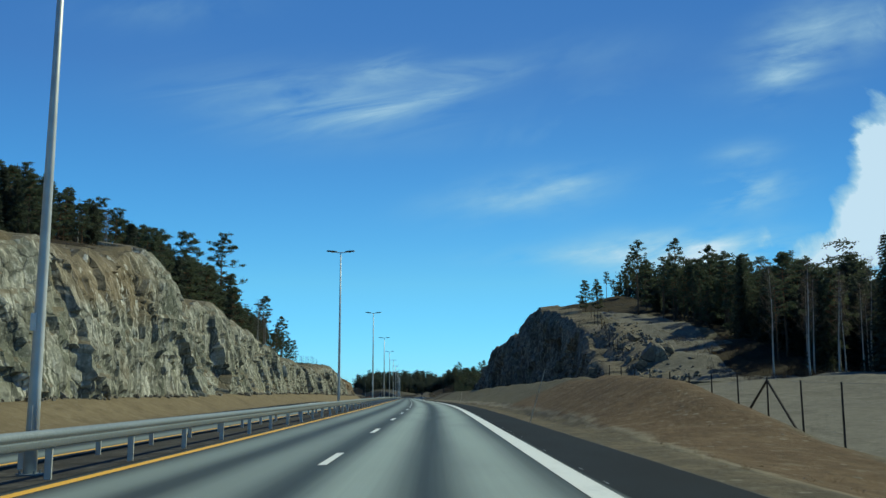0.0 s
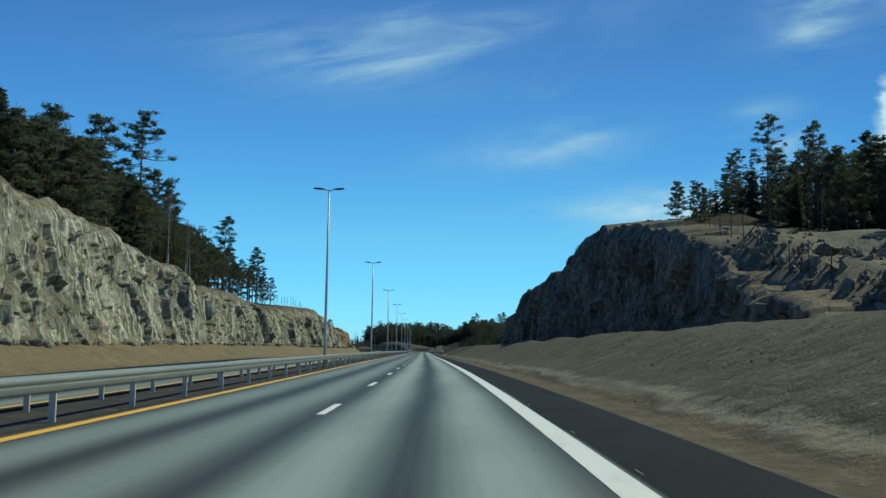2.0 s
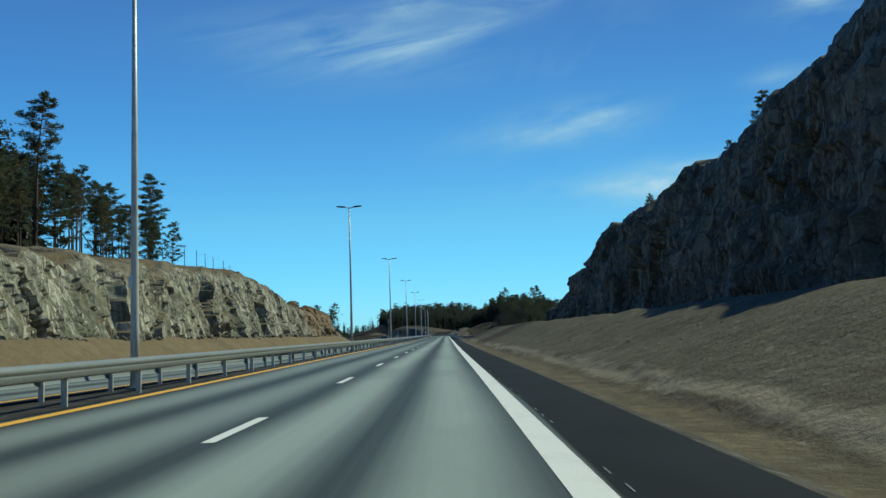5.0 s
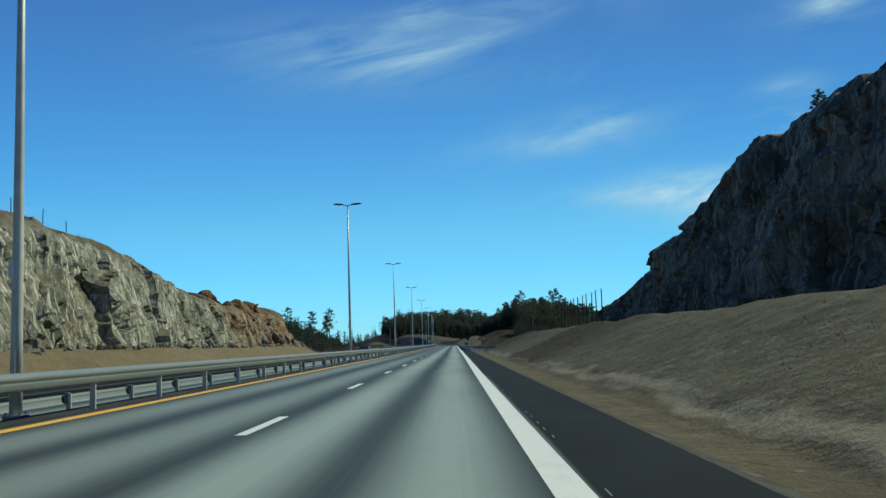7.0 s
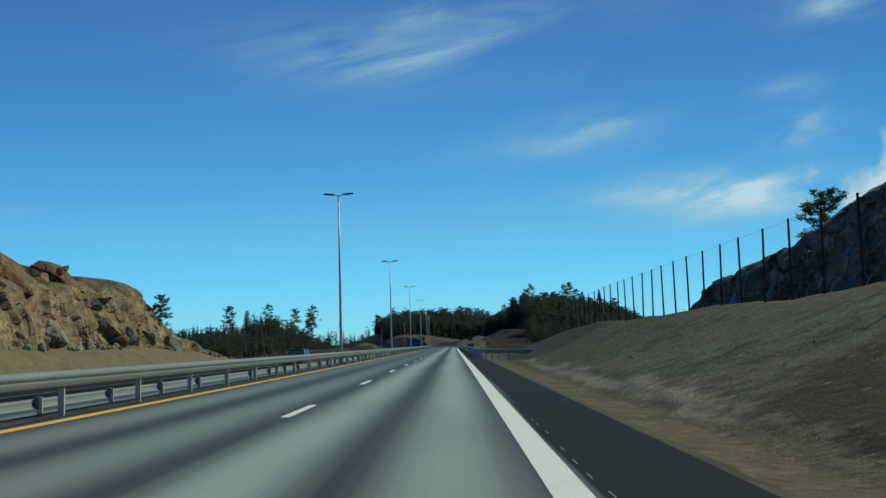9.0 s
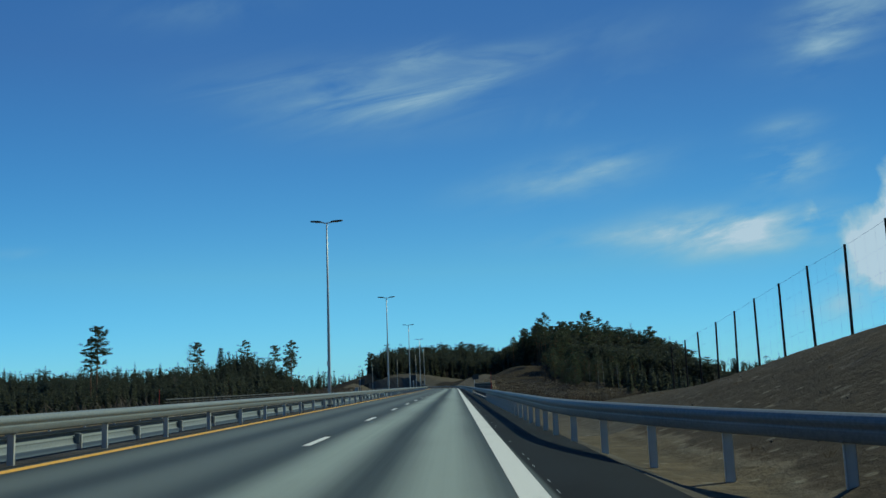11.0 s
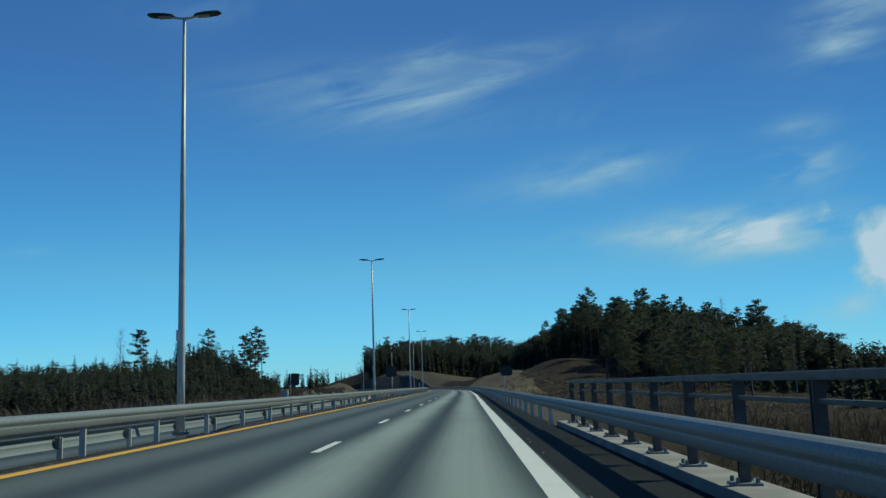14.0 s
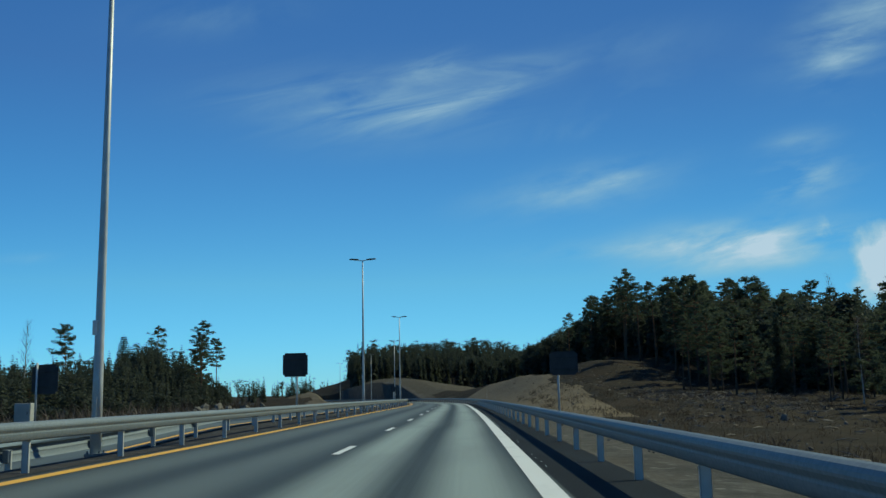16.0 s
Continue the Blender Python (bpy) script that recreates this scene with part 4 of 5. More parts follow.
def beam_mesh(face, front, y0, y1, drop0=0.0, flare0=0.0, up=0.0):
    """A corrugated steel beam. face: its line beside the road; front: +1 or -1, the side to which the waves look."""
    ys = np.unique(np.concatenate([np.arange(y0, y1, 2.0), [y1]]))
    prof = [(a * 1.15, z) for a, z in WPROF] + [(a * 1.15 - 0.008, z) for a, z in reversed(WPROF)]
    n = len(prof)
    verts, faces = [], []
    for y in ys:
        s0 = max(0.0, 1 - (y - y0) / 15) if drop0 or flare0 else 0.0
        for a, z in prof:
            verts.append(at(face + front * (a - 0.083) + flare0 * s0 * s0, y, z + up - drop0 * s0 * s0))
    for i in range(len(ys) - 1):
        for k in range(n):
            a, b = i * n + k, i * n + (k + 1) % n
            f = (a, b, b + n, a + n)
            faces.append(f if front < 0 else f[::-1])
    faces.append(tuple(range(n)))
    faces.append(tuple(len(verts) - 1 - k for k in range(n)))
    return mesh_of("beam", verts, faces, (ZINC,), smooth=False)


def post_mesh(top=0.7):
    bm = bmesh.new()
    box(bm, -0.055, 0.055, -0.0045, 0.0045, -0.45, top)
    box(bm, -0.055, -0.046, -0.0045, 0.045, -0.45, top)
    box(bm, 0.046, 0.055, -0.0045, 0.045, -0.45, top)
    me = bpy.data.meshes.new("post")
    bm.to_mesh(me)
    bm.free()
    me.materials.append(POLE)
    return me


def spacer_mesh():
    bm = bmesh.new()
    box(bm, -0.06, 0.06, -0.05, 0.05, 0.46, 0.70, 0.012)
    me = bpy.data.meshes.new("spacer")
    bm.to_mesh(me)
    bm.free()
    me.materials.append(ZINC)
    return me


POST, SPACER = post_mesh(), spacer_mesh()


def guard_rail(label, face, front, posts_at, y0, y1, gaps=4.0, drop0=0.0, flare0=0.0, close=0.0, first=1.2, up=0.0):
    """A steel beam on posts, closer together past close, which stand at posts_at beside the road."""
    rail = thing("guard_rail", label, "guard rail", "guard rails")
    y = y0
    while y < y1 - 0.1:
        e = min(y + 32.0, y1)
        link_part("beam", beam_mesh(face, front, y, e, drop0 if y == y0 else 0, flare0 if y == y0 else 0, up), rail)
        y = e
    y = y0 + first
    while y < y1:
        s0 = max(0.0, 1 - (y - y0) / 15) if (drop0 or flare0) else 0.0
        m = pose(*at(posts_at + flare0 * s0 * s0, y, up - 0.02 - drop0 * s0 * s0))
        link_part("post", POST, rail, m=m)
        link_part("spacer", SPACER, rail, m=pose(*at((posts_at + face - front * 0.08) / 2 + flare0 * s0 * s0, y, up - drop0 * s0 * s0)))
        y += 1.333 if close and y > close else gaps
    return rail


guard_rail("galvanised steel guard rail on the median, lit by the sun", -5.9, 1, -6.05, -60, 786, 3.97, first=1.5)
guard_rail("galvanised steel guard rail facing the oncoming lanes", -7.78, -1, -7.64, -61, 784, 3.97, up=-0.15)
guard_rail("galvanised guard rail along the shoulder, its face in shade", 2.84, -1, 3.0, 329, 383.5, 2.0, 0.08, 3.3, 358, 2.07)
guard_rail("galvanised guard rail along the shoulder after the bridge", 2.84, -1, 3.0, 432.5, 770, 3.5, first=1.9)
guard_rail("galvanised guard rail on the far verge after the cutting", -17.0, 1, -17.15, 360, 392)

# ---------------------------------------------------------------- the bridge


def bridge():
    for l0, l1, label in ((3.12, 3.62, "pale concrete bridge kerb under the railing posts"), (-18.0, -17.4, "pale concrete kerb on the far side of the bridge")):
        me = ribbon("bridge_kerb", l0, l1, 382, 434, 2, 0.13, CONCRETE, 0.75)
        tagged(new("bridge_kerb", me), label, "kerb", kind="structure")
    tagged(new("bridge_deck", ribbon("bridge_deck", -17.9, 3.5, 376, 440, 2, -0.32, CONCRETE, 0.9)), "grey concrete bridge deck over the valley", "bridge", kind="structure")
    tagged(new("bridge_median", ribbon("bridge_median", -8.2, -5.62, 386, 431, 2, 0.02, MEDIAN, 0.36)), "dark gravelly median strip on the bridge", "median", kind="structure")
    for y, h in ((393, 7), (423, 7)):
        for l in (-14.5, -10.5, -3.5, 0.5):
            bm = bmesh.new()
            p = at(l, y)
            tube(bm, [(p.x, p.y, p.z - h), (p.x, p.y, p.z - 1.1)], [0.45, 0.45], 16)
            tagged(part("bridge_pier", bm, CONCRETE, None, "", True), "round concrete bridge pier in the valley", "bridge pier", kind="structure")
    for l, front, label in ((3.36, -1, "steel bridge railing with two bars over the guard rail"), (-17.7, 1, "steel bridge railing on the far side of the bridge")):
        rail = thing("bridge_railing", label, "railing", "bridge railings")
        link_part("beam", beam_mesh(l + front * 0.52 if front < 0 else l + 0.52, front, 383.5, 432.5), rail, "shaded corrugated steel beam")
        for z, wide, high in ((1.12, 0.09, 0.07), (0.93, 0.045, 0.04)):
            bm = bmesh.new()
            rings = []
            for y in np.linspace(383.6, 432.4, 15):
                p = at(l, y, z)
                rings.append([bm.verts.new(p + Vector((a * wide / 2, 0, b * high / 2))) for a, b in ((-1, -0.8), (-0.8, -1), (0.8, -1), (1, -0.8), (1, 0.8), (0.8, 1), (-0.8, 1), (-1, 0.8))])
            for a, b in zip(rings, rings[1:]):
                for k in range(8):
                    bm.faces.new((a[k], a[(k + 1) % 8], b[(k + 1) % 8], b[k]))
            bm.faces.new(rings[0][::-1])
            bm.faces.new(rings[-1])
            part("handrail", bm, RAILING, rail)
        y = 384.4
        while y < 432.6:
            bm = bmesh.new()
            p = at(l, y, 0.13)
            for s in (-0.035, 0.035):
                box(bm, p.x - 0.05, p.x + 0.05, p.y + s - 0.006, p.y + s + 0.006, p.z, p.z + 0.98)
            box(bm, p.x - 0.006, p.x + 0.006, p.y - 0.035, p.y + 0.035, p.z, p.z + 0.98)
            post = part("post", bm, RAILING, rail)
            bm = bmesh.new()
            box(bm, p.x - 0.13, p.x + 0.13, p.y - 0.15, p.y + 0.15, p.z - 0.005, p.z + 0.025, 0.004)
            for a in (-0.09, 0.09):
                for b in (-0.11, 0.11):
                    tube(bm, [(p.x + a, p.y + b, p.z + 0.02), (p.x + a, p.y + b, p.z + 0.075)], [0.022, 0.018], 6)
            part("foot_plate", bm, ZINC, post, "bolted steel foot plate")
            bm = bmesh.new()
            q = at(l + front * 0.3, y, 0)
            box(bm, q.x - 0.16, q.x + 0.17, q.y - 0.04, q.y + 0.04, q.z + 0.48, q.z + 0.66, 0.01)
            part("bracket", bm, RAILING, post)
            y += 2.0
    for l, y in ((3.3, 383.2), (-18.0, 383.4), (-18.0, 432.8)):
        stick = thing("marker_post", "thin red snow marker stick at the bridge end", "marker post", "snow markers")
        bm = bmesh.new()
        p = at(l, y, 0.0)
        tube(bm, [p, p + Vector((0.01, 0, 1.8))], [0.022, 0.014], 8)
        part("stick", bm, RED, stick)


bridge()


# ---------------------------------------------------------------- street lamps


def street_lamp():
    lamp = thing("street_lamp", "tall grey steel street lamp with two flat heads on the median", "street lamp", "street lamps")
    bm = bmesh.new()
    tube(bm, [(0, 0, -0.2), (0, 0, 1.6), (0, 0, 6), (0, 0, 11.5)], [0.112, 0.1, 0.074, 0.042], 18)
    pole = part("pole", bm, POLE, lamp, "", True)
    bm = bmesh.new()
    tube(bm, [(0, 0, -0.05), (0, 0, 0.03)], [0.22, 0.22], 16)
    for k in range(4):
        a = math.pi / 4 + k * math.pi / 2
        tube(bm, [(0.17 * math.cos(a), 0.17 * math.sin(a), 0.02), (0.17 * math.cos(a), 0.17 * math.sin(a), 0.08)], [0.018, 0.018], 6)
    part("base_plate", bm, ZINC, pole, "bolted base plate")
    bm = bmesh.new()
    box(bm, -0.1135, -0.02, -0.1135, 0.02, 2.42, 2.72, 0.004)
    part("number_plate", bm, LABEL, pole, "small white plate without legible writing")
    bm = bmesh.new()
    box(bm, -0.028, 0.028, -0.119, -0.105, 0.75, 1.15, 0.004)
    part("hatch", bm, POLE, pole)
    bm = bmesh.new()
    tube(bm, [(-0.36, 0, 11.55), (-0.12, 0, 11.5), (0.12, 0, 11.5), (0.36, 0, 11.55)], [0.03, 0.035, 0.035, 0.03], 10)
    part("arm", bm, POLE, lamp, "", True)
    for s in (-1, 1):
        bm = bmesh.new()
        n = 20
        for z, k in ((-0.035, 0.86), (0.0, 1.0), (0.04, 0.93), (0.065, 0.6)):
            for i in range(n):
                a = 2 * math.pi * i / n
                x = 0.40 * math.copysign(abs(math.cos(a)) ** 0.6, math.cos(a)) * k
                y = 0.16 * math.copysign(abs(math.sin(a)) ** 0.75, math.sin(a)) * k * (0.85 + 0.2 * x)
                bm.verts.new((s * (0.66 + x), y, 11.57 + z + 0.07 * (0.66 + x - 0.3)))
        v = list(bm.verts)
        for r in range(3):
            for i in range(n):
                j = (i + 1) % n
                q = (v[r * n + i], v[r * n + j], v[(r + 1) * n + j], v[(r + 1) * n + i])
                bm.faces.new(q if s > 0 else q[::-1])
        bm.faces.new(v[:n] if s < 0 else v[:n][::-1])
        bm.faces.new(v[3 * n:] if s > 0 else v[3 * n:][::-1])
        head = part("luminaire", bm, DARK, lamp, "flat dark lamp head")
        bm = bmesh.new()
        box(bm, min(s * 0.36, s * 0.72), max(s * 0.36, s * 0.72), -0.1, 0.1, 11.535, 11.56, 0.003)
        part("lens", bm, LENS, head, "flat glass lens")
    return lamp


first_lamp = street_lamp()
for i in range(-1, 15):
    y = 17.6 + 52.05 * i + (0.45 if i == 0 else 0)
    m = pose(*at(-6.8, y, -0.03), 0, 0, math.degrees(math.atan(0.0235)) if y > 75 else 0)
    if i == -1:
        first_lamp.matrix_basis = m
    else:
        copy_thing(first_lamp, m)


# ---------------------------------------------------------------- signs and roadside things


def board_sign(label, l, y, low, w, h, pole_l, pole_y=0.06, above=0.9):
    sign = thing("road_sign", label, "road sign", "road signs", pose(*on_ground(pole_l, y)))
    bm = bmesh.new()
    tube(bm, [(0, pole_y, -0.3), (0, pole_y, low + h * above)], [0.045, 0.045], 12)
    part("pole", bm, POLE, sign, "", True)
    base = low - 0.0
    bm = bmesh.new()
    d = l - pole_l
    box(bm, d - w / 2, d + w / 2, -0.02, 0.012, base, base + h)
    bmesh.ops.bevel(bm, geom=[e for e in bm.edges if abs(e.verts[0].co.y - e.verts[1].co.y) > 0.02], offset=0.09, segments=4, affect="EDGES")
    board = part("board", bm, BOARD, sign, "dark grey back of the board")
    for k in (0.25, 0.75):
        bm = bmesh.new()
        box(bm, d - w * 0.45, d + w * 0.45, -0.055, -0.018, base + h * k - 0.025, base + h * k + 0.025, 0.004)
        part("rail", bm, DARK, board)
    return sign


board_sign("square road sign seen from its dark back, on a steel pole", -7.5, 512.4, 2.03, 1.22, 1.15, -7.42)
board_sign("road sign seen from its dark back, behind the guard rail", 5.0, 507.5, 1.95 - float(ground_h(4.75, 507.5)), 1.2, 1.0, 4.75)
board_sign("square dark sign beside a grey cabinet", -17.3, 506.6, 1.25, 1.15, 1.25, -17.62, -0.105, 1.06)
board_sign("far road sign on a thin pole on the median", -7.3, 581, 1.6, 0.5, 0.7, -7.3)


def cabinet():
    c = thing("roadside_cabinet", "pale grey steel cabinet beside the sign pole", "cabinet", m=pose(*on_ground(-18.35, 507.0)))
    bm = bmesh.new()
    part("body", box(bm, -0.36, 0.36, -0.18, 0.18, 0.12, 1.02, 0.015), CABINET, c)
    bm = bmesh.new()
    door = part("door", box(bm, -0.33, 0.33, -0.195, -0.182, 0.16, 0.98, 0.005), CABINET, c)
    bm = bmesh.new()
    part("handle", box(bm, 0.22, 0.25, -0.215, -0.195, 0.52, 0.66, 0.004), DARK, door, "dark handle")
    bm = bmesh.new()
    part("plinth", box(bm, -0.34, 0.34, -0.16, 0.16, -0.2, 0.12), CONCRETE, c, "concrete plinth")


cabinet()


def sticks():
    for l, y, top, h in ((3.55, 37.7, 0.9, 2.2), (4.3, 122.3, 0.42, 1.7), (4.9, 596, 0.1, 1.9)):
        s = thing("marker_stick", "thin pale wooden snow stick leaning at the slope foot", "marker stick", "snow sticks")
        bm = bmesh.new()
        p = on_ground(l, y, -0.2)
        tube(bm, [p, p + Vector((top * 0.4, 0, h * 0.55)), p + Vector((top * 0.75, 0.05, h))], [0.021, 0.017, 0.011], 7)
        part("stick", bm, STICK, s)


sticks()


def estate_car(label, l, y):
    """A car that faces the start of the road."""
    car = thing("car", label, "car", m=pose(*at(l, y)))
    side = ((-2.25, 0.42), (-2.28, 0.62), (-2.18, 0.78), (-1.35, 0.93), (-1.05, 0.97), (2.05, 0.98), (2.22, 0.9), (2.28, 0.6), (2.24, 0.34), (-2.15, 0.26))
    bm = bmesh.new()
    rings = [[bm.verts.new((x, a * k, z)) for a, z in side] for x, k in ((-0.88, 0.985), (-0.8, 1.0), (0.8, 1.0), (0.88, 0.985))]
    n = len(side)
    for a, b in zip(rings, rings[1:]):
        for i in range(n):
            bm.faces.new((a[i], b[i], b[(i + 1) % n], a[(i + 1) % n]))
    bm.faces.new(rings[0])
    bm.faces.new(rings[-1][::-1])
    bmesh.ops.recalc_face_normals(bm, faces=bm.faces)
    body = part("body", bm, CAR_BLUE, car)
    bm = bmesh.new()
    low = [bm.verts.new(v) for v in ((-0.8, -1.1, 0.95), (0.8, -1.1, 0.95), (0.8, 2.1, 0.97), (-0.8, 2.1, 0.97))]
    high = [bm.verts.new(v) for v in ((-0.62, -0.35, 1.4), (0.62, -0.35, 1.4), (0.62, 1.65, 1.4), (-0.62, 1.65, 1.4))]
    for i in range(4):
        bm.faces.new((low[i], low[(i + 1) % 4], high[(i + 1) % 4], high[i]))
    bm.faces.new(high)
    part("windows", bm, CAR_GLASS, car, "dark tinted glass")
    bm = bmesh.new()
    part("roof", box(bm, -0.64, 0.64, -0.4, 1.72, 1.385, 1.44, 0.025), CAR_BLUE, car)
    for x in (-0.82, 0.82):
        for y0, y1 in ((-1.1, -0.38), (0.55, 0.55), (2.08, 1.62)):
            bm = bmesh.new()
            tube(bm, [(x * 0.985, y0, 0.95), (x * 0.77, y1, 1.4)], [0.035, 0.03], 6)
            part("pillar", bm, CAR_BLUE, car)
        for yy in (-1.42, 1.32):
            bm = bmesh.new()
            tube(bm, [(x - 0.09, yy, 0.32), (x + 0.09, yy, 0.32)], [0.32, 0.32], 20)
            tyre = part("wheel", bm, DARK, car, "black tyre", True)
            bm = bmesh.new()
            o = 0.092 if x > 0 else -0.092
            tube(bm, [(x + o - 0.01, yy, 0.32), (x + o + 0.01, yy, 0.32)], [0.2, 0.2], 16)
            part("rim", bm, ZINC, tyre, "pale metal rim")
        bm = bmesh.new()
        part("mirror", box(bm, x * 1.08 - 0.09, x * 1.08 + 0.09, -0.92, -0.8, 0.96, 1.08, 0.02), CAR_BLUE, car)
        bm = bmesh.new()
        part("headlight", box(bm, x * 0.8 - 0.16, x * 0.8 + 0.16, -2.285, -2.2, 0.6, 0.74, 0.02), LENS, body, "clear headlight")
        bm = bmesh.new()
        part("tail_light", box(bm, x * 0.9 - 0.1, x * 0.9 + 0.1, 2.2, 2.292, 0.66, 0.86, 0.02), RED, body, "red tail light")
    bm = bmesh.new()
    part("number_plate", box(bm, -0.26, 0.26, -2.3, -2.275, 0.42, 0.53), LABEL, body, "plain pale plate")
    return car


estate_car("dark blue estate car on the oncoming carriageway", -12.2, 344.0)


# ---------------------------------------------------------------- wildlife fences


def fence(label, spots, brace=(), tall=2.3):
    f = thing("wildlife_fence", label, "fence", "wildlife fences")
    tops = []
    rnd = random.Random(len(spots))
    for l, y in spots:
        p = on_ground(l, y, -0.3)
        t = p + Vector((rnd.uniform(-0.05, 0.05), rnd.uniform(-0.05, 0.05), tall + 0.3))
        bm = bmesh.new()
        tube(bm, [p, t], [0.042, 0.034], 8)
        part("post", bm, WOOD, f)
        tops.append((p + Vector((0, 0, 0.35)), t))
    for i in brace:
        for j in (i - 1, i + 1):
            bm = bmesh.new()
            a, b = tops[i][1] - Vector((0, 0, 0.12)), tops[j][0]
            tube(bm, [a, b], [0.05, 0.05], 8)
            part("brace", bm, WOOD, f)
    for k in (0, 2, 4, 6, 8):
        bm = bmesh.new()
        pts = [lo.lerp(hi, k / 8 * 0.98) for lo, hi in tops]
        tube(bm, pts, [0.004 if k == 8 else 0.0012] * len(pts), 3, False)
        part("wire", bm, ZINC, f)
    bm = bmesh.new()
    for (lo, hi), (lo2, hi2) in zip(tops, tops[1:]):
        n = max(2, int((lo2 - lo).length / 0.6))
        for i in range(1, n):
            a, b = lo.lerp(lo2, i / n), hi.lerp(hi2, i / n)
            tube(bm, [a, b], [0.0008, 0.0008], 3, False)
    tagged(part("netting", bm, ZINC, f, "thin wire netting"), kind="stuff")
    return f


fence("tall wildlife fence of dark posts and wire on the slope crest", [(10.9, 330.5 + 2.4 * i) for i in range(-24, 16)], (24,))
fence("wildlife fence of dark posts below the forest edge", [(13.5 + 0.05 * max(0, y - 50), y) for y in (17, 21, 25, 29, 33, 36.4, 40, 43.6, 47.6, 52, 57, 63, 69, 75, 81)], (6,))
fence("wildlife fence on the rock shelf beside the cutting", [(24.5 + 0.3 * i, 118 + 4 * i) for i in range(9)], (4,))
fence("thin wildlife fence above the grey rock cutting", [(-29.5 - 0.1 * (i % 3), 196 + 4.5 * i) for i in range(20)], (7,))

# ---------------------------------------------------------------- trees


def needle_clump(verts, faces, c, r, flat, rnd, count, size):
    for _ in range(count):
        a, b = rnd.uniform(0, 2 * math.pi), rnd.uniform(-1, 1)
        k = r * rnd.uniform(0.35, 1.0)
        s = math.sqrt(1 - b * b)
        p = c + Vector((k * s * math.cos(a), k * s * math.sin(a), k * b * flat))
        d = Vector((rnd.uniform(-1, 1), rnd.uniform(-1, 1), rnd.uniform(-0.35, 0.75))).normalized()
        e = d.cross(Vector((rnd.uniform(-1, 1), rnd.uniform(-1, 1), rnd.uniform(-1, 1)))).normalized()
        ln, w = size * rnd.uniform(0.6, 1.3), size * rnd.uniform(0.22, 0.42)
        n = len(verts)
        verts += [p - e * w * 0.5, p + e * w * 0.5, p + d * ln + e * w * 0.2]
        faces.append((n, n + 1, n + 2))


def stem(height, r0, rnd, sway):
    n = 9
    a = rnd.uniform(0, 6.28)
    pts, rad = [], []
    for i in range(n):
        f = i / (n - 1)
        o = sway * (f * f) + 0.12 * math.sin(f * 7 + a) * f
        pts.append(Vector((o * math.cos(a), o * math.sin(a), -0.5 + f * (height + 0.5))))
        rad.append(r0 * (1 - 0.88 * f) + (0.05 if i == 0 else 0))
    return pts, rad


def along(pts, f):
    k = min(max(f, 0), 0.9999) * (len(pts) - 1)
    i = int(k)
    return pts[i].lerp(pts[i + 1], k - i)


def pine(seed, height, bare, spread, sparse=1.0, label="tall Scots pine with a bare stem and ragged dark crown"):
    rnd = random.Random(seed)
    t = thing("pine_tree", label, "tree", "pine trees")
    pts, rad = stem(height, height * 0.0135, rnd, rnd.uniform(-0.5, 0.9))
    bm = bmesh.new()
    tube(bm, pts, rad, 8)
    part("trunk", bm, PINE_BARK, t, "", True)
    limbs = bmesh.new()
    verts, faces = [], []
    n = int(46 * sparse)
    for i in range(n):
        f = bare + (1 - bare) * ((4 * (i // 4) + 2.6 * rnd.random()) / n) ** 0.9  # in whorls
        p = along(pts, f)
        a = i * 2.4 + rnd.uniform(-0.5, 0.5)
        shape = math.sin(math.pi * min(1.0, (f - bare) / (1 - bare) * 0.78 + 0.2)) ** 0.8
        ln = spread * shape * rnd.uniform(0.5, 1.15) + 0.3
        rise = rnd.uniform(-0.12, 0.45) * ln
        tip = p + Vector((math.cos(a) * ln, math.sin(a) * ln, rise))
        mid = p.lerp(tip, 0.55) + Vector((0, 0, -0.06 * ln))
        tube(limbs, [p, mid, tip], [0.055, 0.035, 0.012], 4, False)
        for k in range(rnd.randint(2, 4)):
            g = rnd.uniform(0.45, 1.0)
            c = p.lerp(tip, g) + Vector((rnd.uniform(-0.3, 0.3), rnd.uniform(-0.3, 0.3), rnd.uniform(0.0, 0.3)))
            needle_clump(verts, faces, c, rnd.uniform(0.3, 0.66) * (0.7 + 0.3 * shape), 0.5, rnd, 40, 0.32)
    needle_clump(verts, faces, pts[-1] + Vector((0, 0, -0.35)), 0.4, 1.6, rnd, 60, 0.3)
    for i in range(rnd.randint(2, 6)):  # dead snags on the stem
        f = rnd.uniform(0.2, bare)
        p = along(pts, f)
        a = rnd.uniform(0, 6.28)
        tube(limbs, [p, p + Vector((math.cos(a), math.sin(a), rnd.uniform(-0.2, 0.3))) * rnd.uniform(0.4, 1.2)], [0.03, 0.008], 4, False)
    tagged(part("branchwork", limbs, PINE_BARK, t), kind="stuff")
    link_part("crown", mesh_of("crown", verts, faces, (NEEDLE,)), t, "ragged dark green needle clumps")
    return t


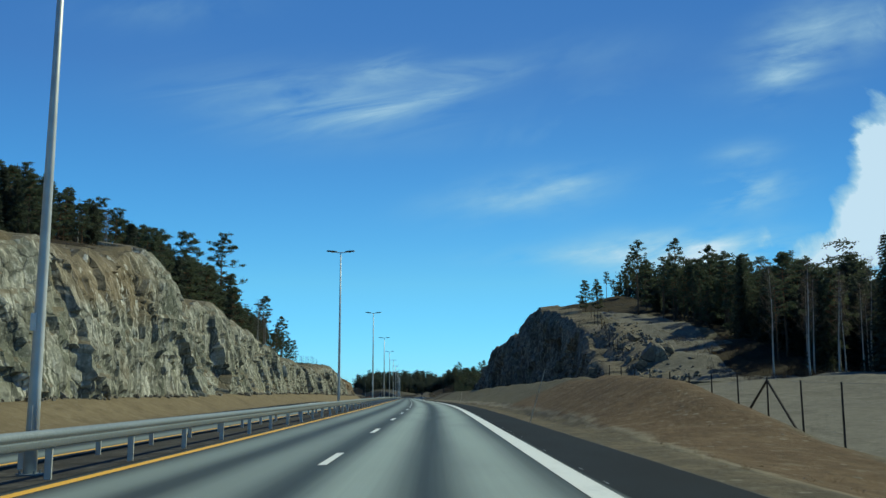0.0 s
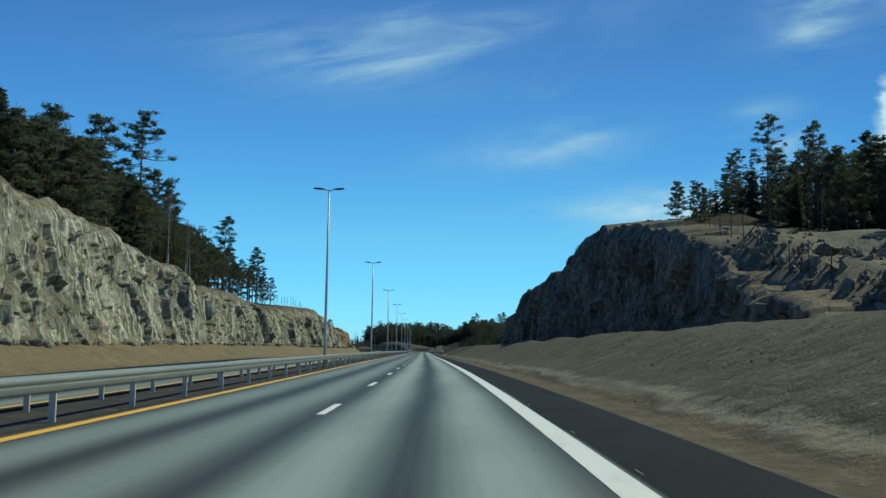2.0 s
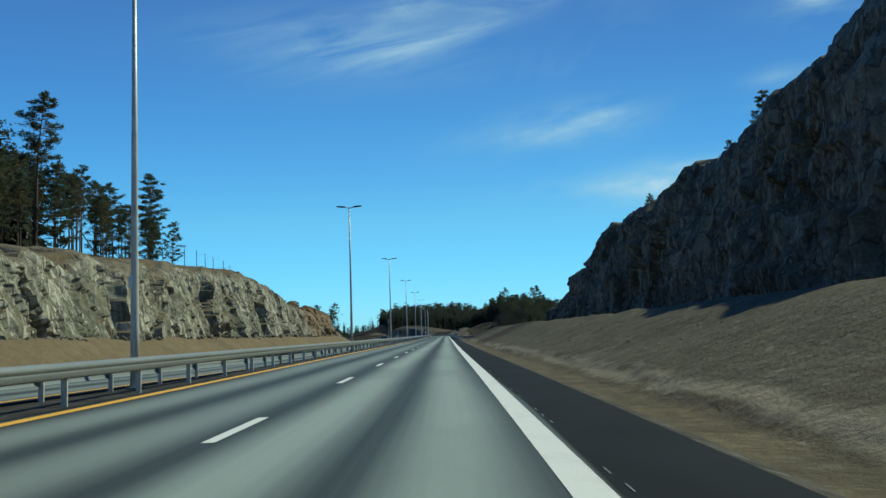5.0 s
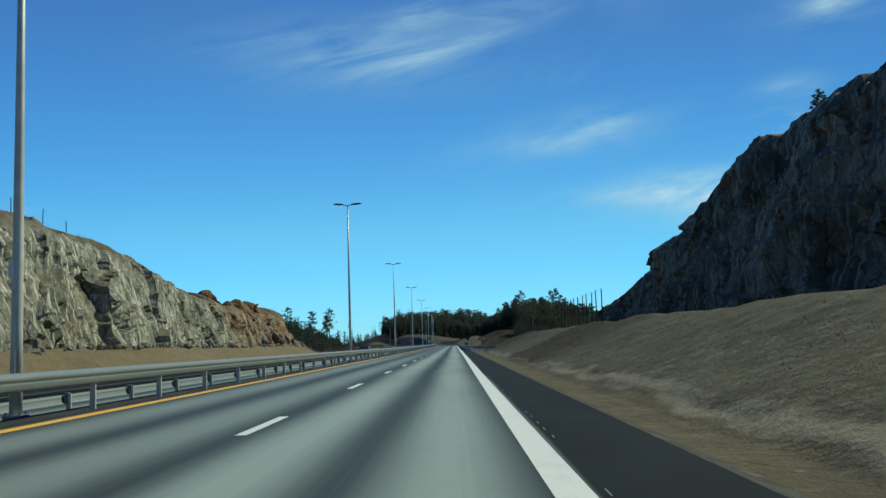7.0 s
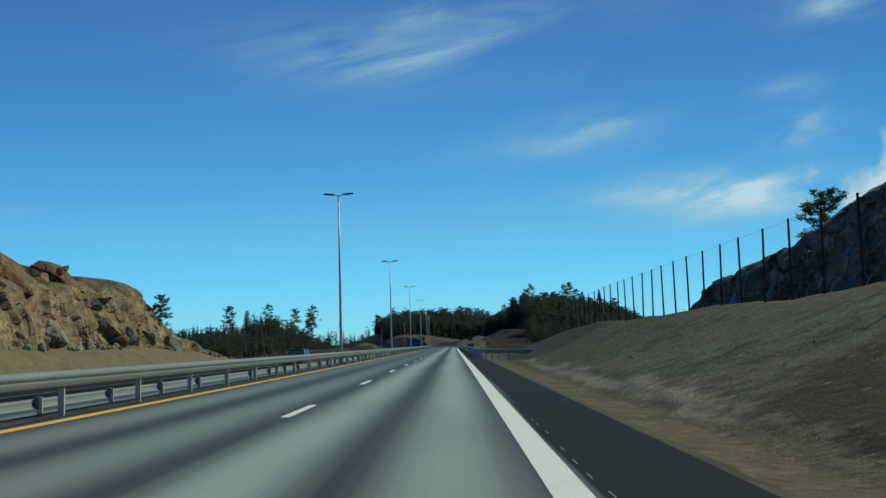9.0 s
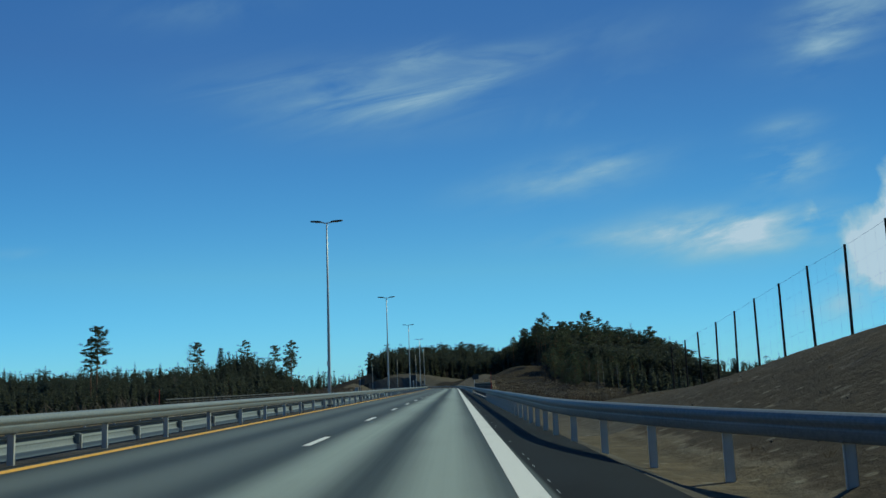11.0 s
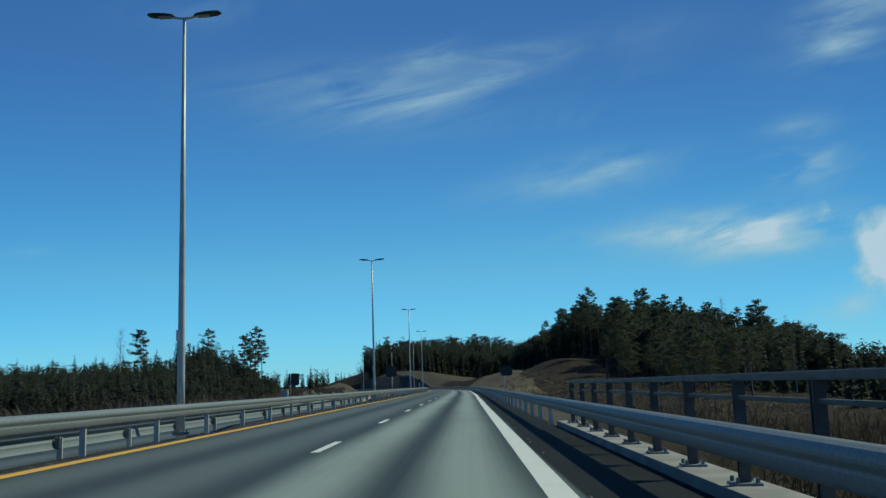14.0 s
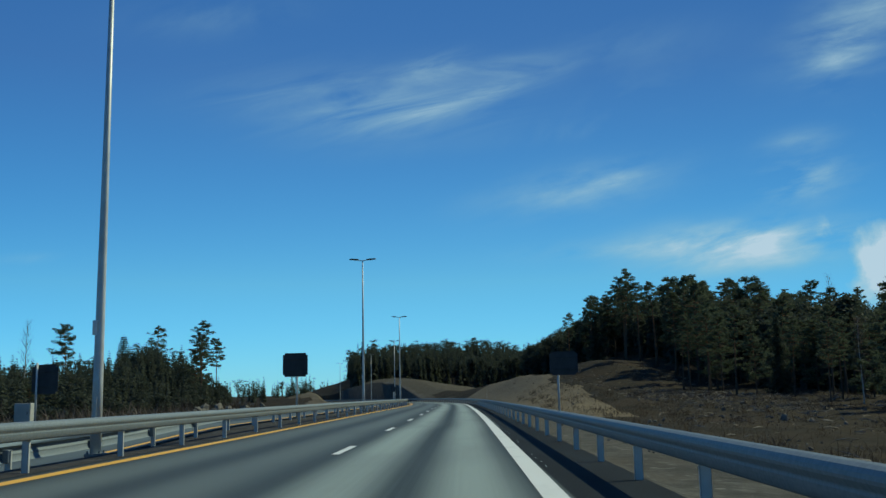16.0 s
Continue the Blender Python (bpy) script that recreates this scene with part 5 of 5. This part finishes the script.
def spruce(seed, height, spread):
    rnd = random.Random(seed)
    t = thing("spruce_tree", "dense dark green spruce with drooping branches", "tree", "spruce trees")
    pts, rad = stem(height, height * 0.011, rnd, rnd.uniform(-0.2, 0.2))
    bm = bmesh.new()
    tube(bm, pts, rad, 7)
    part("trunk", bm, SPRUCE_BARK, t, "", True)
    verts, faces = [], []
    whorls = int(height * 2.9)
    for i in range(whorls):
        f = 0.06 + 0.93 * i / whorls
        p = along(pts, f)
        ln = spread * (1 - f) ** 0.8 * rnd.uniform(0.75, 1.15) + 0.15
        k = 7 if f < 0.7 else 5
        a0 = rnd.uniform(0, 6.28)
        for j in range(k):
            a = a0 + j * 2 * math.pi / k + rnd.uniform(-0.2, 0.2)
            l2 = ln * rnd.uniform(0.7, 1.1)
            o = Vector((math.cos(a), math.sin(a), 0))
            side = Vector((-o.y, o.x, 0))
            for s in range(5):
                g0 = 0.08 + 0.21 * s
                c = p + o * l2 * g0 + Vector((0, 0, -0.33 * l2 * g0 + 0.12 * l2 * g0 * g0))
                for _ in range(4):
                    d = (o * rnd.uniform(0.3, 1.0) + side * rnd.uniform(-1, 1) + Vector((0, 0, rnd.uniform(-0.75, 0.15)))).normalized()
                    e = d.cross(Vector((rnd.uniform(-1, 1), rnd.uniform(-1, 1), rnd.uniform(-1, 1)))).normalized()
                    z = rnd.uniform(0.4, 0.85) * (0.5 + 0.5 * (1 - f))
                    n = len(verts)
                    verts += [c - e * z * 0.24, c + e * z * 0.24, c + d * z]
                    faces.append((n, n + 1, n + 2))
    link_part("crown", mesh_of("crown", verts, faces, (SPRUCE,)), t, "dense drooping needle branches")
    return t


def birch(seed, height):
    rnd = random.Random(seed)
    t = thing("birch_tree", "slender leafless birch with a pale stem and fine twigs", "tree", "birch trees")
    pts, rad = stem(height, height * 0.0095, rnd, rnd.uniform(-0.8, 0.8))
    bm = bmesh.new()
    tube(bm, pts, rad, 7)
    part("trunk", bm, BIRCH_BARK, t, "", True)
    limbs = bmesh.new()
    verts, faces = [], []
    for i in range(26):
        f = 0.38 + 0.6 * i / 26
        p = along(pts, f)
        a = i * 2.4 + rnd.uniform(-0.5, 0.5)
        ln = height * 0.2 * (1.15 - f) * rnd.uniform(0.7, 1.3)
        tip = p + Vector((math.cos(a) * ln * 0.7, math.sin(a) * ln * 0.7, ln * 0.85))
        tube(limbs, [p, p.lerp(tip, 0.5) + Vector((0, 0, -0.05 * ln)), tip], [0.035, 0.02, 0.008], 4, False)
        for k in range(16):
            g = rnd.uniform(0.25, 1.05)
            c = p.lerp(tip, g)
            d = Vector((rnd.uniform(-1, 1), rnd.uniform(-1, 1), rnd.uniform(-0.3, 0.9))).normalized() * rnd.uniform(0.5, 1.4)
            e = d.cross(Vector((0.3, 0.2, 1))).normalized() * 0.011
            n = len(verts)
            verts += [c - e, c + e, c + d]
            faces.append((n, n + 1, n + 2))
    tagged(part("branchwork", limbs, TWIG, t), kind="stuff")
    link_part("twig_crown", mesh_of("twig_crown", verts, faces, (TWIG,)), t, "fine bare twigs")
    return t


PINES = [pine(11, 16, 0.45, 2.7), pine(12, 14, 0.36, 2.4), pine(13, 18, 0.55, 2.6, 0.9), pine(14, 12, 0.25, 2.6, 1.1), pine(15, 15, 0.6, 2.0, 0.75), pine(16, 9, 0.15, 2.2)]
PINE_H = (16, 14, 18, 12, 15, 9)
SPRUCES = [spruce(21, 13, 2.6), spruce(22, 16, 3.0), spruce(23, 9, 2.2)]
SPRUCE_H = (13, 16, 9)
BIRCHES = [birch(31, 13), birch(32, 15), birch(33, 10)]
BIRCH_H = (13, 15, 10)
planted = set()


def plant(kind, i, l, y, height=None, turn=0.0):
    """Sets one tree of a kind at a place, at a height if one is given."""
    pool, tall = {"pine": (PINES, PINE_H), "spruce": (SPRUCES, SPRUCE_H), "birch": (BIRCHES, BIRCH_H)}[kind]
    i %= len(pool)
    s = (height / tall[i]) if height else 1.0
    m = pose(*on_ground(l, y, -0.1), 0, 0, turn)
    if (kind, i) in planted:
        t = copy_thing(pool[i], m)
    else:
        planted.add((kind, i))
        t = pool[i]
        t.matrix_basis = m
    t.scale = (s, s, s)
    return t


rnd = random.Random(77)

# trees that stand out singly
for kind, i, l, y, top in (("pine", 0, -40.0, 187.9, 32.8), ("pine", 1, -50.2, 200, 35.5), ("pine", 3, -52.4, 189, 34.0), ("pine", 2, -50.2, 238, 30.4), ("pine", 4, -40.3, 242.8, 26.4), ("pine", 0, -45.6, 151.5, 24.7),
                           ("pine", 3, -49.2, 212.8, 28.3), ("pine", 1, -42.9, 211.6, 27.7), ("pine", 2, -41.8, 283.7, 23.0), ("pine", 4, -47.6, 285, 24.2), ("pine", 1, -40.0, 278.5, 24.2),
                           ("pine", 2, 38.2, 165, 28.2), ("pine", 0, 48.7, 177.3, 30.5), ("pine", 1, 54.6, 175.8, 29.0), ("pine", 3, 60.9, 175.2, 25.0), ("pine", 0, 46.6, 200.2, 32.0), ("pine", 3, 43.0, 192, 29.0), ("pine", 4, 41.8, 283.5, 27.5), ("pine", 4, 50.5, 390.4, 19.8),
                           ("pine", 5, 31.0, 176, 22.4), ("pine", 5, 32.4, 171.5, 21.4), ("pine", 5, 27.0, 226, 20.0),
                           ("pine", 0, 39.2, 648.4, 24.6), ("pine", 3, 36.0, 641, 22.2), ("pine", 2, 57.7, 665.2, 25.2), ("pine", 1, 63.1, 675.5, 26.6), ("pine", 3, 39.8, 662, 20.7),
                           ("birch", 1, -89.0, 677.7, 20.5), ("pine", 4, -86.8, 717.1, 22.3), ("spruce", 0, -74.0, 771.6, 23.8), ("pine", 2, -62.2, 770, 25.6), ("pine", 4, -48.0, 770, 22.5), ("pine", 2, -49.0, 699.9, 20.8), ("pine", 4, -44.8, 737.7, 18.8), ("pine", 3, -50.8, 706, 14.5),
                           ("pine", 4, -100.1, 585.8, 20.4), ("pine", 2, -102.0, 586.5, 17.6),
                           ("pine", 5, 30.0, 282.0, 20.0), ("birch", 0, 37, 250, 24), ("birch", 2, -27.6, 158.6, 17.2), ("birch", 0, -28.0, 159.4, 16.2), ("birch", 1, -27.8, 167.2, 15.2), ("birch", 2, -28.3, 168.4, 15.8), ("birch", 0, -28.0, 169.4, 14.6),
                           ("spruce", 1, 47.5, 97, 17.8), ("spruce", 0, 50.5, 99, 16.5), ("spruce", 1, 53.5, 98, 17.5)):
    base = float(ground_h(l, y))
    plant(kind, i, l, y, max(2.4, top - base), rnd.uniform(0, 360))


def wood(count, spot, mix, heights, gap=2.2):
    """Scatters single trees where spot() lets them stand."""
    done = []
    tries = 0
    while len(done) < count and tries < count * 30:
        tries += 1
        l, y = spot()
        if any(abs(l - a) < gap and abs(y - b) < gap for a, b in done):
            continue
        done.append((l, y))
        r = rnd.random()
        kind = "pine" if r < mix[0] else ("spruce" if r < mix[0] + mix[1] else "birch")
        plant(kind, rnd.randrange(6), l, y, rnd.uniform(*heights), rnd.uniform(0, 360))


def stand(count, left, right, y0, y1, tops, mix, gap=2.0, lower=4.0, ref=0.0):
    """Trees whose tops follow a skyline along the road: tops as (along the road, height over it), at the distance ref beside it."""
    done = []
    for _ in range(count * 25):
        if len(done) == count:
            break
        l, y = rnd.uniform(left, right), rnd.uniform(y0, y1)
        if any(abs(l - a) < gap and abs(y - b) < gap for a, b in done):
            continue
        done.append((l, y))
        top = float(np.interp(y, *zip(*tops)))
        if ref:
            top = 1 + (top - 1) * abs(l) / ref
        h = top - float(ground_h(l, y)) - lower * rnd.random() ** 0.7
        r = rnd.random()
        kind = "pine" if r < mix[0] else ("spruce" if r < mix[0] + mix[1] else "birch")
        plant(kind, rnd.randrange(6), l, y, max(5.0, h), rnd.uniform(0, 360))


LEFT_TREES = ((50, 25), (90, 26), (120, 27), (150, 27), (165, 26.5), (190, 25), (208, 23), (222, 21.5), (262, 22), (285, 20.5), (296, 17))
stand(96, -44, -33.5, 66, 176, LEFT_TREES, (0.58, 0.32, 0.1), 1.8, 2.4, 42)
stand(84, -48, -36, 176, 281, LEFT_TREES, (0.9, 0.0, 0.1), 1.5, 3.0, 42)
RIGHT_TREES = ((100, 15), (112, 16), (130, 21), (160, 25.5), (190, 29), (240, 30))
stand(66, 42, 66, 118, 192, RIGHT_TREES, (0.78, 0.17, 0.05), 1.9)
stand(20, 40, 48, 132, 170, RIGHT_TREES, (0.9, 0.1, 0.0), 1.8, 6.0)
wood(5, lambda: (rnd.uniform(38, 50), rnd.uniform(192, 250)), (0.8, 0.1, 0.1), (5, 8))
wood(14, lambda: (rnd.uniform(37, 50), rnd.uniform(96, 106)), (0.1, 0.0, 0.9), (9, 13), 1.6)
wood(34, lambda: (rnd.uniform(41, 64), rnd.uniform(103, 126)), (0.35, 0.35, 0.3), (9, 13), 1.7)
wood(62, lambda: (rnd.uniform(29, 58), rnd.uniform(572, 672)), (0.86, 0.1, 0.04), (9.5, 13), 2.2)
stand(42, 23, 40, 516, 576, ((505, 5.4), (530, 7.4), (550, 9.3), (576, 11.2)), (0.84, 0.12, 0.04), 1.8, 2.5)
wood(20, lambda: (rnd.uniform(23, 32), rnd.uniform(496, 524)), (0.6, 0.0, 0.4), (4.5, 6.5), 1.6)
wood(12, lambda: (rnd.uniform(26, 60), rnd.uniform(430, 500)), (0.0, 0.25, 0.75), (4.5, 7))
wood(12, lambda: (rnd.uniform(66, 100), rnd.uniform(570, 625)), (0.15, 0.85, 0.0), (7.5, 10))
wood(30, lambda: (-rnd.uniform(50, 150), rnd.uniform(580, 760)), (0.35, 0.55, 0.1), (8, 11.5))
wood(16, lambda: (-rnd.uniform(46, 60), rnd.uniform(386, 408)), (0.7, 0.2, 0.1), (11.5, 14.5), 1.6)
wood(8, lambda: (-rnd.uniform(60, 110), rnd.uniform(400, 520)), (0.3, 0.3, 0.4), (6, 8))


def far_wood(name, label, count, spot, heights, seed, fine=1.0, share=0.6, grow=0.0, edge=0.0):
    """Woods too dense to count, as one mesh of small spruces and pines."""
    rnd = random.Random(seed)
    verts, faces, idx = [], [], []
    for _ in range(count):
        l, y = spot(rnd)
        b = on_ground(l, y, -0.3)
        h = rnd.uniform(*heights) * (1 + grow * max(0.0, y - 560)) * (1.18 if rnd.random() < 0.12 else 1.0) * (min(1.0, 0.35 + (abs(l) - edge) / 30) if edge else 1.0)
        n = len(verts)
        w = 0.09
        verts += [b + Vector((-w, 0, 0)), b + Vector((w, 0, 0)), b + Vector((0, 0, h * 0.95)), b + Vector((0, -w, 0)), b + Vector((0, w, 0))]
        faces += [(n, n + 1, n + 2), (n + 3, n + 4, n + 2)]
        idx += [1, 1]
        if rnd.random() < share:  # a spruce: whorls of drooping branches
            spread = h * rnd.uniform(0.13, 0.19)
            whorls = int(h * 2.1 * fine)
            for i in range(whorls):
                f = 0.06 + 0.92 * i / whorls
                a0 = rnd.uniform(0, 6.28)
                k = 6 if f < 0.75 else 4
                for q in range(k):
                    a = a0 + q * 6.283 / k + rnd.uniform(-0.3, 0.3)
                    r = (spread * (1 - f) ** 0.85 + 0.12) * rnd.uniform(0.6, 1.2)
                    o = Vector((math.cos(a), math.sin(a), 0))
                    side = Vector((-o.y, o.x, 0)) * (0.2 + 0.3 * r) / max(1.0, fine) * rnd.uniform(0.7, 1.2)
                    c = b + Vector((0, 0, f * h + 0.2 + rnd.uniform(-0.3, 0.3) * (1 - f)))
                    m = c + o * r * 0.6 + Vector((0, 0, -0.26 * r))
                    n = len(verts)
                    verts += [c, m - side, c + o * r + Vector((0, 0, -rnd.uniform(0.25, 0.95) * r)), m + side * rnd.uniform(0.4, 1.2) + Vector((0, 0, rnd.uniform(-0.45, 0.2) * r))]
                    faces += [(n, n + 1, n + 2), (n, n + 2, n + 3)]
                    idx += [0, 0]
        else:  # a pine: clumps of needles high on the stem
            bare = rnd.uniform(0.3, 0.55)
            spread = h * rnd.uniform(0.13, 0.18)
            for _ in range(int(26 * fine)):
                f = bare + (0.98 - bare) * rnd.random() ** 0.85
                q = (1 - f) / (1 - bare)
                a = rnd.uniform(0, 6.28)
                r = spread * math.sqrt(max(0.02, 1 - (1.5 * q - 0.6) ** 2)) * rnd.uniform(0.15, 1.0)
                c = b + Vector((math.cos(a) * r, math.sin(a) * r, f * h))
                for _ in range(24):
                    p = c + Vector((rnd.gauss(0, 0.42), rnd.gauss(0, 0.42), rnd.gauss(0, 0.2)))
                    d = Vector((rnd.uniform(-1, 1), rnd.uniform(-1, 1), rnd.uniform(-0.4, 0.7))).normalized()
                    e = d.cross(Vector((rnd.uniform(-1, 1), rnd.uniform(-1, 1), rnd.uniform(-1, 1)))).normalized()
                    z = rnd.uniform(0.3, 0.6)
                    n = len(verts)
                    verts += [p - e * z * 0.27, p + e * z * 0.27, p + d * z]
                    faces.append((n, n + 1, n + 2))
                    idx.append(0)
    return tagged(new(name, mesh_of(name, verts, faces, (SPRUCE, SPRUCE_BARK), index=idx)), label, "forest", kind="stuff")


far_wood("forest", "dark conifer forest above the grey rock cutting", 460, lambda r: (-r.uniform(45, 100), r.uniform(30, 276)), (11.5, 15.5), 1)
far_wood("forest", "dark conifer forest on the hill above the tall cutting", 560, lambda r: (r.uniform(48, 110), r.uniform(112, 230)), (8, 12), 2)
far_wood("forest", "dark conifer forest on the slope beyond the bridge", 900, lambda r: (34 + 30 * r.random() ** 1.1, 550 + 206 * r.random() ** 1.2), (7, 9.8), 3, 1.0, 0.45)
far_wood("forest", "low dark conifer forest in the valley", 2700, lambda r: (-42 - 208 * r.random() ** 1.2, 562 + 225 * r.random()), (6, 8.2), 4, 0.8, 0.85, 0.0068, 42)
far_wood("forest", "dark conifer forest behind the turn of the road", 1000, lambda r: (lambda y: (r.uniform(4 + 0.25 * (y - 780), 60 + 0.6 * (y - 700)), y))(r.uniform(778, 945)), (8.5, 13.5), 5)
far_wood("forest", "distant dark conifer forest along the horizon", 1500, lambda r: (r.uniform(-700, 500), r.uniform(950, 1500)), (9, 15), 6, 0.55)
far_wood("forest", "young dark woods in the valley beside the bridge", 620, lambda r: (r.uniform(58, 190), r.uniform(505, 640)), (4.5, 7), 7, 1.2, 0.95)
far_wood("forest", "low dark spruces on the valley floor", 190, lambda r: (r.uniform(30, 74), r.uniform(448, 512)), (3.2, 5.2), 17, 1.4, 1.0)
far_wood("forest", "dark conifers beside the oncoming carriageway", 90, lambda r: (-r.uniform(56, 95), r.uniform(390, 425)), (8, 11), 10, 1.2, 0.6)
far_wood("forest", "dark young woods beyond the oncoming carriageway", 600, lambda r: (-r.uniform(85, 230), r.uniform(430, 575)), (6.5, 9), 8, 0.8, 0.85)
far_wood("forest", "dark spruces at the forest edge beyond the fence", 240, lambda r: (r.uniform(52, 130), r.uniform(100, 125)), (10, 15), 9)

# ---------------------------------------------------------------- loose stones, scrub
for i, (l, y, s, h) in enumerate(((-24.6, 316.5, 3.8, 4.4), (-25.2, 320.5, 3.6, 4.5), (-25.0, 324.5, 3.6, 4.4), (-25.2, 329.5, 3.6, 4.3), (-25.4, 334.5, 3.4, 3.9), (-24.4, 313.5, 3.0, 4.6), (-25.6, 341, 3.0, 2.6), (-24.8, 305, 2.2, 5.7), (-25.2, 347, 2.6, 1.6),
                                  (-23.4, 324, 2.4, 3.3), (-23.5, 328, 2.6, 2.4), (-23.3, 332.5, 2.5, 1.5), (-22.8, 337, 2.2, 0.9), (-22.6, 341, 1.7, 0.5), (-22.6, 331, 1.7, 0.9), (-23.2, 343.5, 1.6, 0.5), (-22.0, 336, 1.2, 0.4))):
    boulder(i, l, y, s, "rusty orange boulder at the end of the rock cutting", up=h, mat=RUSTY_ROCK if i < 9 else PALE_ROCK)
slabs = random.Random(41)
for i in range(46):
    y = slabs.uniform(300, 349)
    edge = float(left_top(y)) - 0.6
    f = slabs.random()
    kind = RUSTY_ROCK if f > 0.78 else (PALE_ROCK if slabs.random() < 0.6 else ROCK)
    boulder(i, -22.0 - 2.3 * f, y, slabs.uniform(0.9, 2.3) * (1.15 - 0.3 * f), "broken slab at the end of the rock cutting, " + ("rusty orange" if kind is RUSTY_ROCK else "grey and pale"), up=max(0.5, 0.5 + f * (edge - 0.7)), mat=kind)
for i, (l, y, s) in enumerate(((27.2, 114, 3.2), (29.0, 116, 2.4), (25.4, 112.5, 1.7), (25.0, 117, 1.3), (29.5, 117.5, 1.2), (24.5, 112, 0.8), (31.5, 113, 1.0), (26, 121, 1.2), (28, 126, 1.4), (25.8, 124.5, 1.2), (21.6, 350, 2.0), (23.2, 351.5, 1.6))):
    boulder(i + 2, l, y, s, "pale boulder beside the end of the rock cutting", mat=PALE_ROCK)
scree("scree", "loose grey stones along the foot of the rock cutting", random.Random(3), 1000, lambda r: (-r.uniform(20.8, 22.6), r.uniform(15, 360), 0), (0.12, 0.42))
scree("scree", "scattered stones on the brown slope", random.Random(4), 900, lambda r: (r.triangular(4.4, 12, 7), r.uniform(15, 350), 0), (0.02, 0.045))
scree("scree", "pale stones and rubble on the verge after the bridge", random.Random(6), 420, lambda r: (r.uniform(4.6, 12), r.uniform(446, 560), 0), (0.04, 0.14))
scree("scree", "pale roots, stones and felling debris below the forest", random.Random(8), 1400, lambda r: (r.triangular(9, 32, 20), r.uniform(468, 600), 0), (0.06, 0.22), DEBRIS)
scree("scree", "pale broken rock on the sunlit shelf", random.Random(15), 500, lambda r: (r.uniform(23.6, 31), r.uniform(104, 140), 0), (0.15, 0.6), PALE_ROCK)
scree("scree", "pile of pale rubble beside the oncoming carriageway", random.Random(9), 60, lambda r: (-r.gauss(24, 1.5), r.gauss(560, 2.0), r.uniform(0, 0.6)), (0.3, 0.8))


def scrub(name, label, count, spot, size, seed, mat=None, blades=16, thin=0.03, lean=0.6):
    """Tufts of grass or brushwood: bent, tapering blades joined into one mesh."""
    rnd = random.Random(seed)
    verts, faces = [], []
    for _ in range(count):
        l, y = spot(rnd)
        c = on_ground(l, y)
        k = rnd.uniform(*size)
        for _ in range(blades):
            p = c + Vector((rnd.gauss(0, k * 0.35), rnd.gauss(0, k * 0.35), -0.03))
            d = Vector((rnd.uniform(-lean, lean), rnd.uniform(-lean, lean), 1)).normalized() * k * rnd.uniform(0.3, 1.1)
            e = Vector((d.y + 0.01, -d.x, 0.1)).normalized() * k * thin
            m = p + d * 0.55
            tip = m + d * 0.45 + Vector((rnd.uniform(-1, 1), rnd.uniform(-1, 1), -0.3)) * k * 0.25
            n = len(verts)
            verts += [p - e, p + e, m + e * 0.7, m - e * 0.7, tip]
            faces += [(n, n + 1, n + 2, n + 3), (n + 3, n + 2, n + 4)]
    return tagged(new(name, mesh_of(name, verts, faces, (mat or DRY,))), label, "scrub", kind="stuff")


def branches(name, label, count, spot, size, seed, mat):
    """Branches and roots lying about, joined into one mesh."""
    rnd = random.Random(seed)
    bm = bmesh.new()
    for _ in range(count):
        l, y = spot(rnd)
        k = rnd.uniform(*size)
        a, up = rnd.uniform(0, 6.28), rnd.uniform(0.0, 0.5) * rnd.random()
        d = Vector((math.cos(a), math.sin(a), up)) * k
        p = on_ground(l, y, rnd.uniform(0.02, 0.15))
        r = k * rnd.uniform(0.018, 0.05)
        tube(bm, [p - d * 0.5, p + Vector((0, 0, 0.06 * k)), p + d * 0.5], [r, r * 0.9, r * 0.4], 4)
    ob = part(name, bm, mat)
    return tagged(ob, label, "branches", kind="stuff")


scrub("scrub", "dry brown grass tufts on the verge and slope", 900, lambda r: (r.triangular(3.6, 12.5, 5.5), r.uniform(12, 365)), (0.05, 0.15), 1)
scrub("scrub", "dry brown grass and heather below the forest", 800, lambda r: (r.uniform(7, 34), r.uniform(446, 620)), (0.12, 0.34), 2, BRUSH, 18, 0.025, 1.2)
scrub("scrub", "dry brown heather along the top of the cuttings", 700, lambda r: (r.uniform(25, 36), r.uniform(115, 345)), (0.25, 0.7), 3)
scrub("scrub", "dry brown heather on the ledge of the grey cutting", 600, lambda r: (-r.uniform(26, 32), r.uniform(30, 345)), (0.25, 0.7), 4)
scrub("scrub", "bare brown brushwood in the valley", 1300, lambda r: (-r.uniform(22, 60), r.uniform(385, 560)), (0.6, 1.8), 5, TWIG)
scrub("scrub", "bare dark brushwood on the slope below the bridge and forest", 3600, lambda r: (6.5 + 46 * r.random() ** 1.2, r.uniform(372, 562)), (0.25, 0.8), 6, BRUSH, 22, 0.016, 1.1)
scrub("scrub", "tall bare brushwood under the woods in the valley", 1300, lambda r: (r.uniform(10, 50), r.uniform(384, 466)), (1.0, 2.8), 9, BRUSH, 26, 0.012, 0.8)
scrub("scrub", "bare dark brushwood at the edge of the woods", 2600, lambda r: (-r.uniform(26, 130), r.uniform(470, 600)), (1.0, 3.2), 7, BRUSH, 24, 0.014, 0.8)
branches("felling_debris", "pale grey branches and roots lying below the forest", 1500, lambda r: (r.triangular(9, 34, 18), r.uniform(470, 590)), (0.2, 0.8), 12, DEAD_WOOD)
scrub("scrub", "bare dark brushwood under the forest edge", 800, lambda r: (r.uniform(32, 66), r.uniform(97, 128)), (0.4, 1.2), 16, BRUSH, 24, 0.014, 0.8)
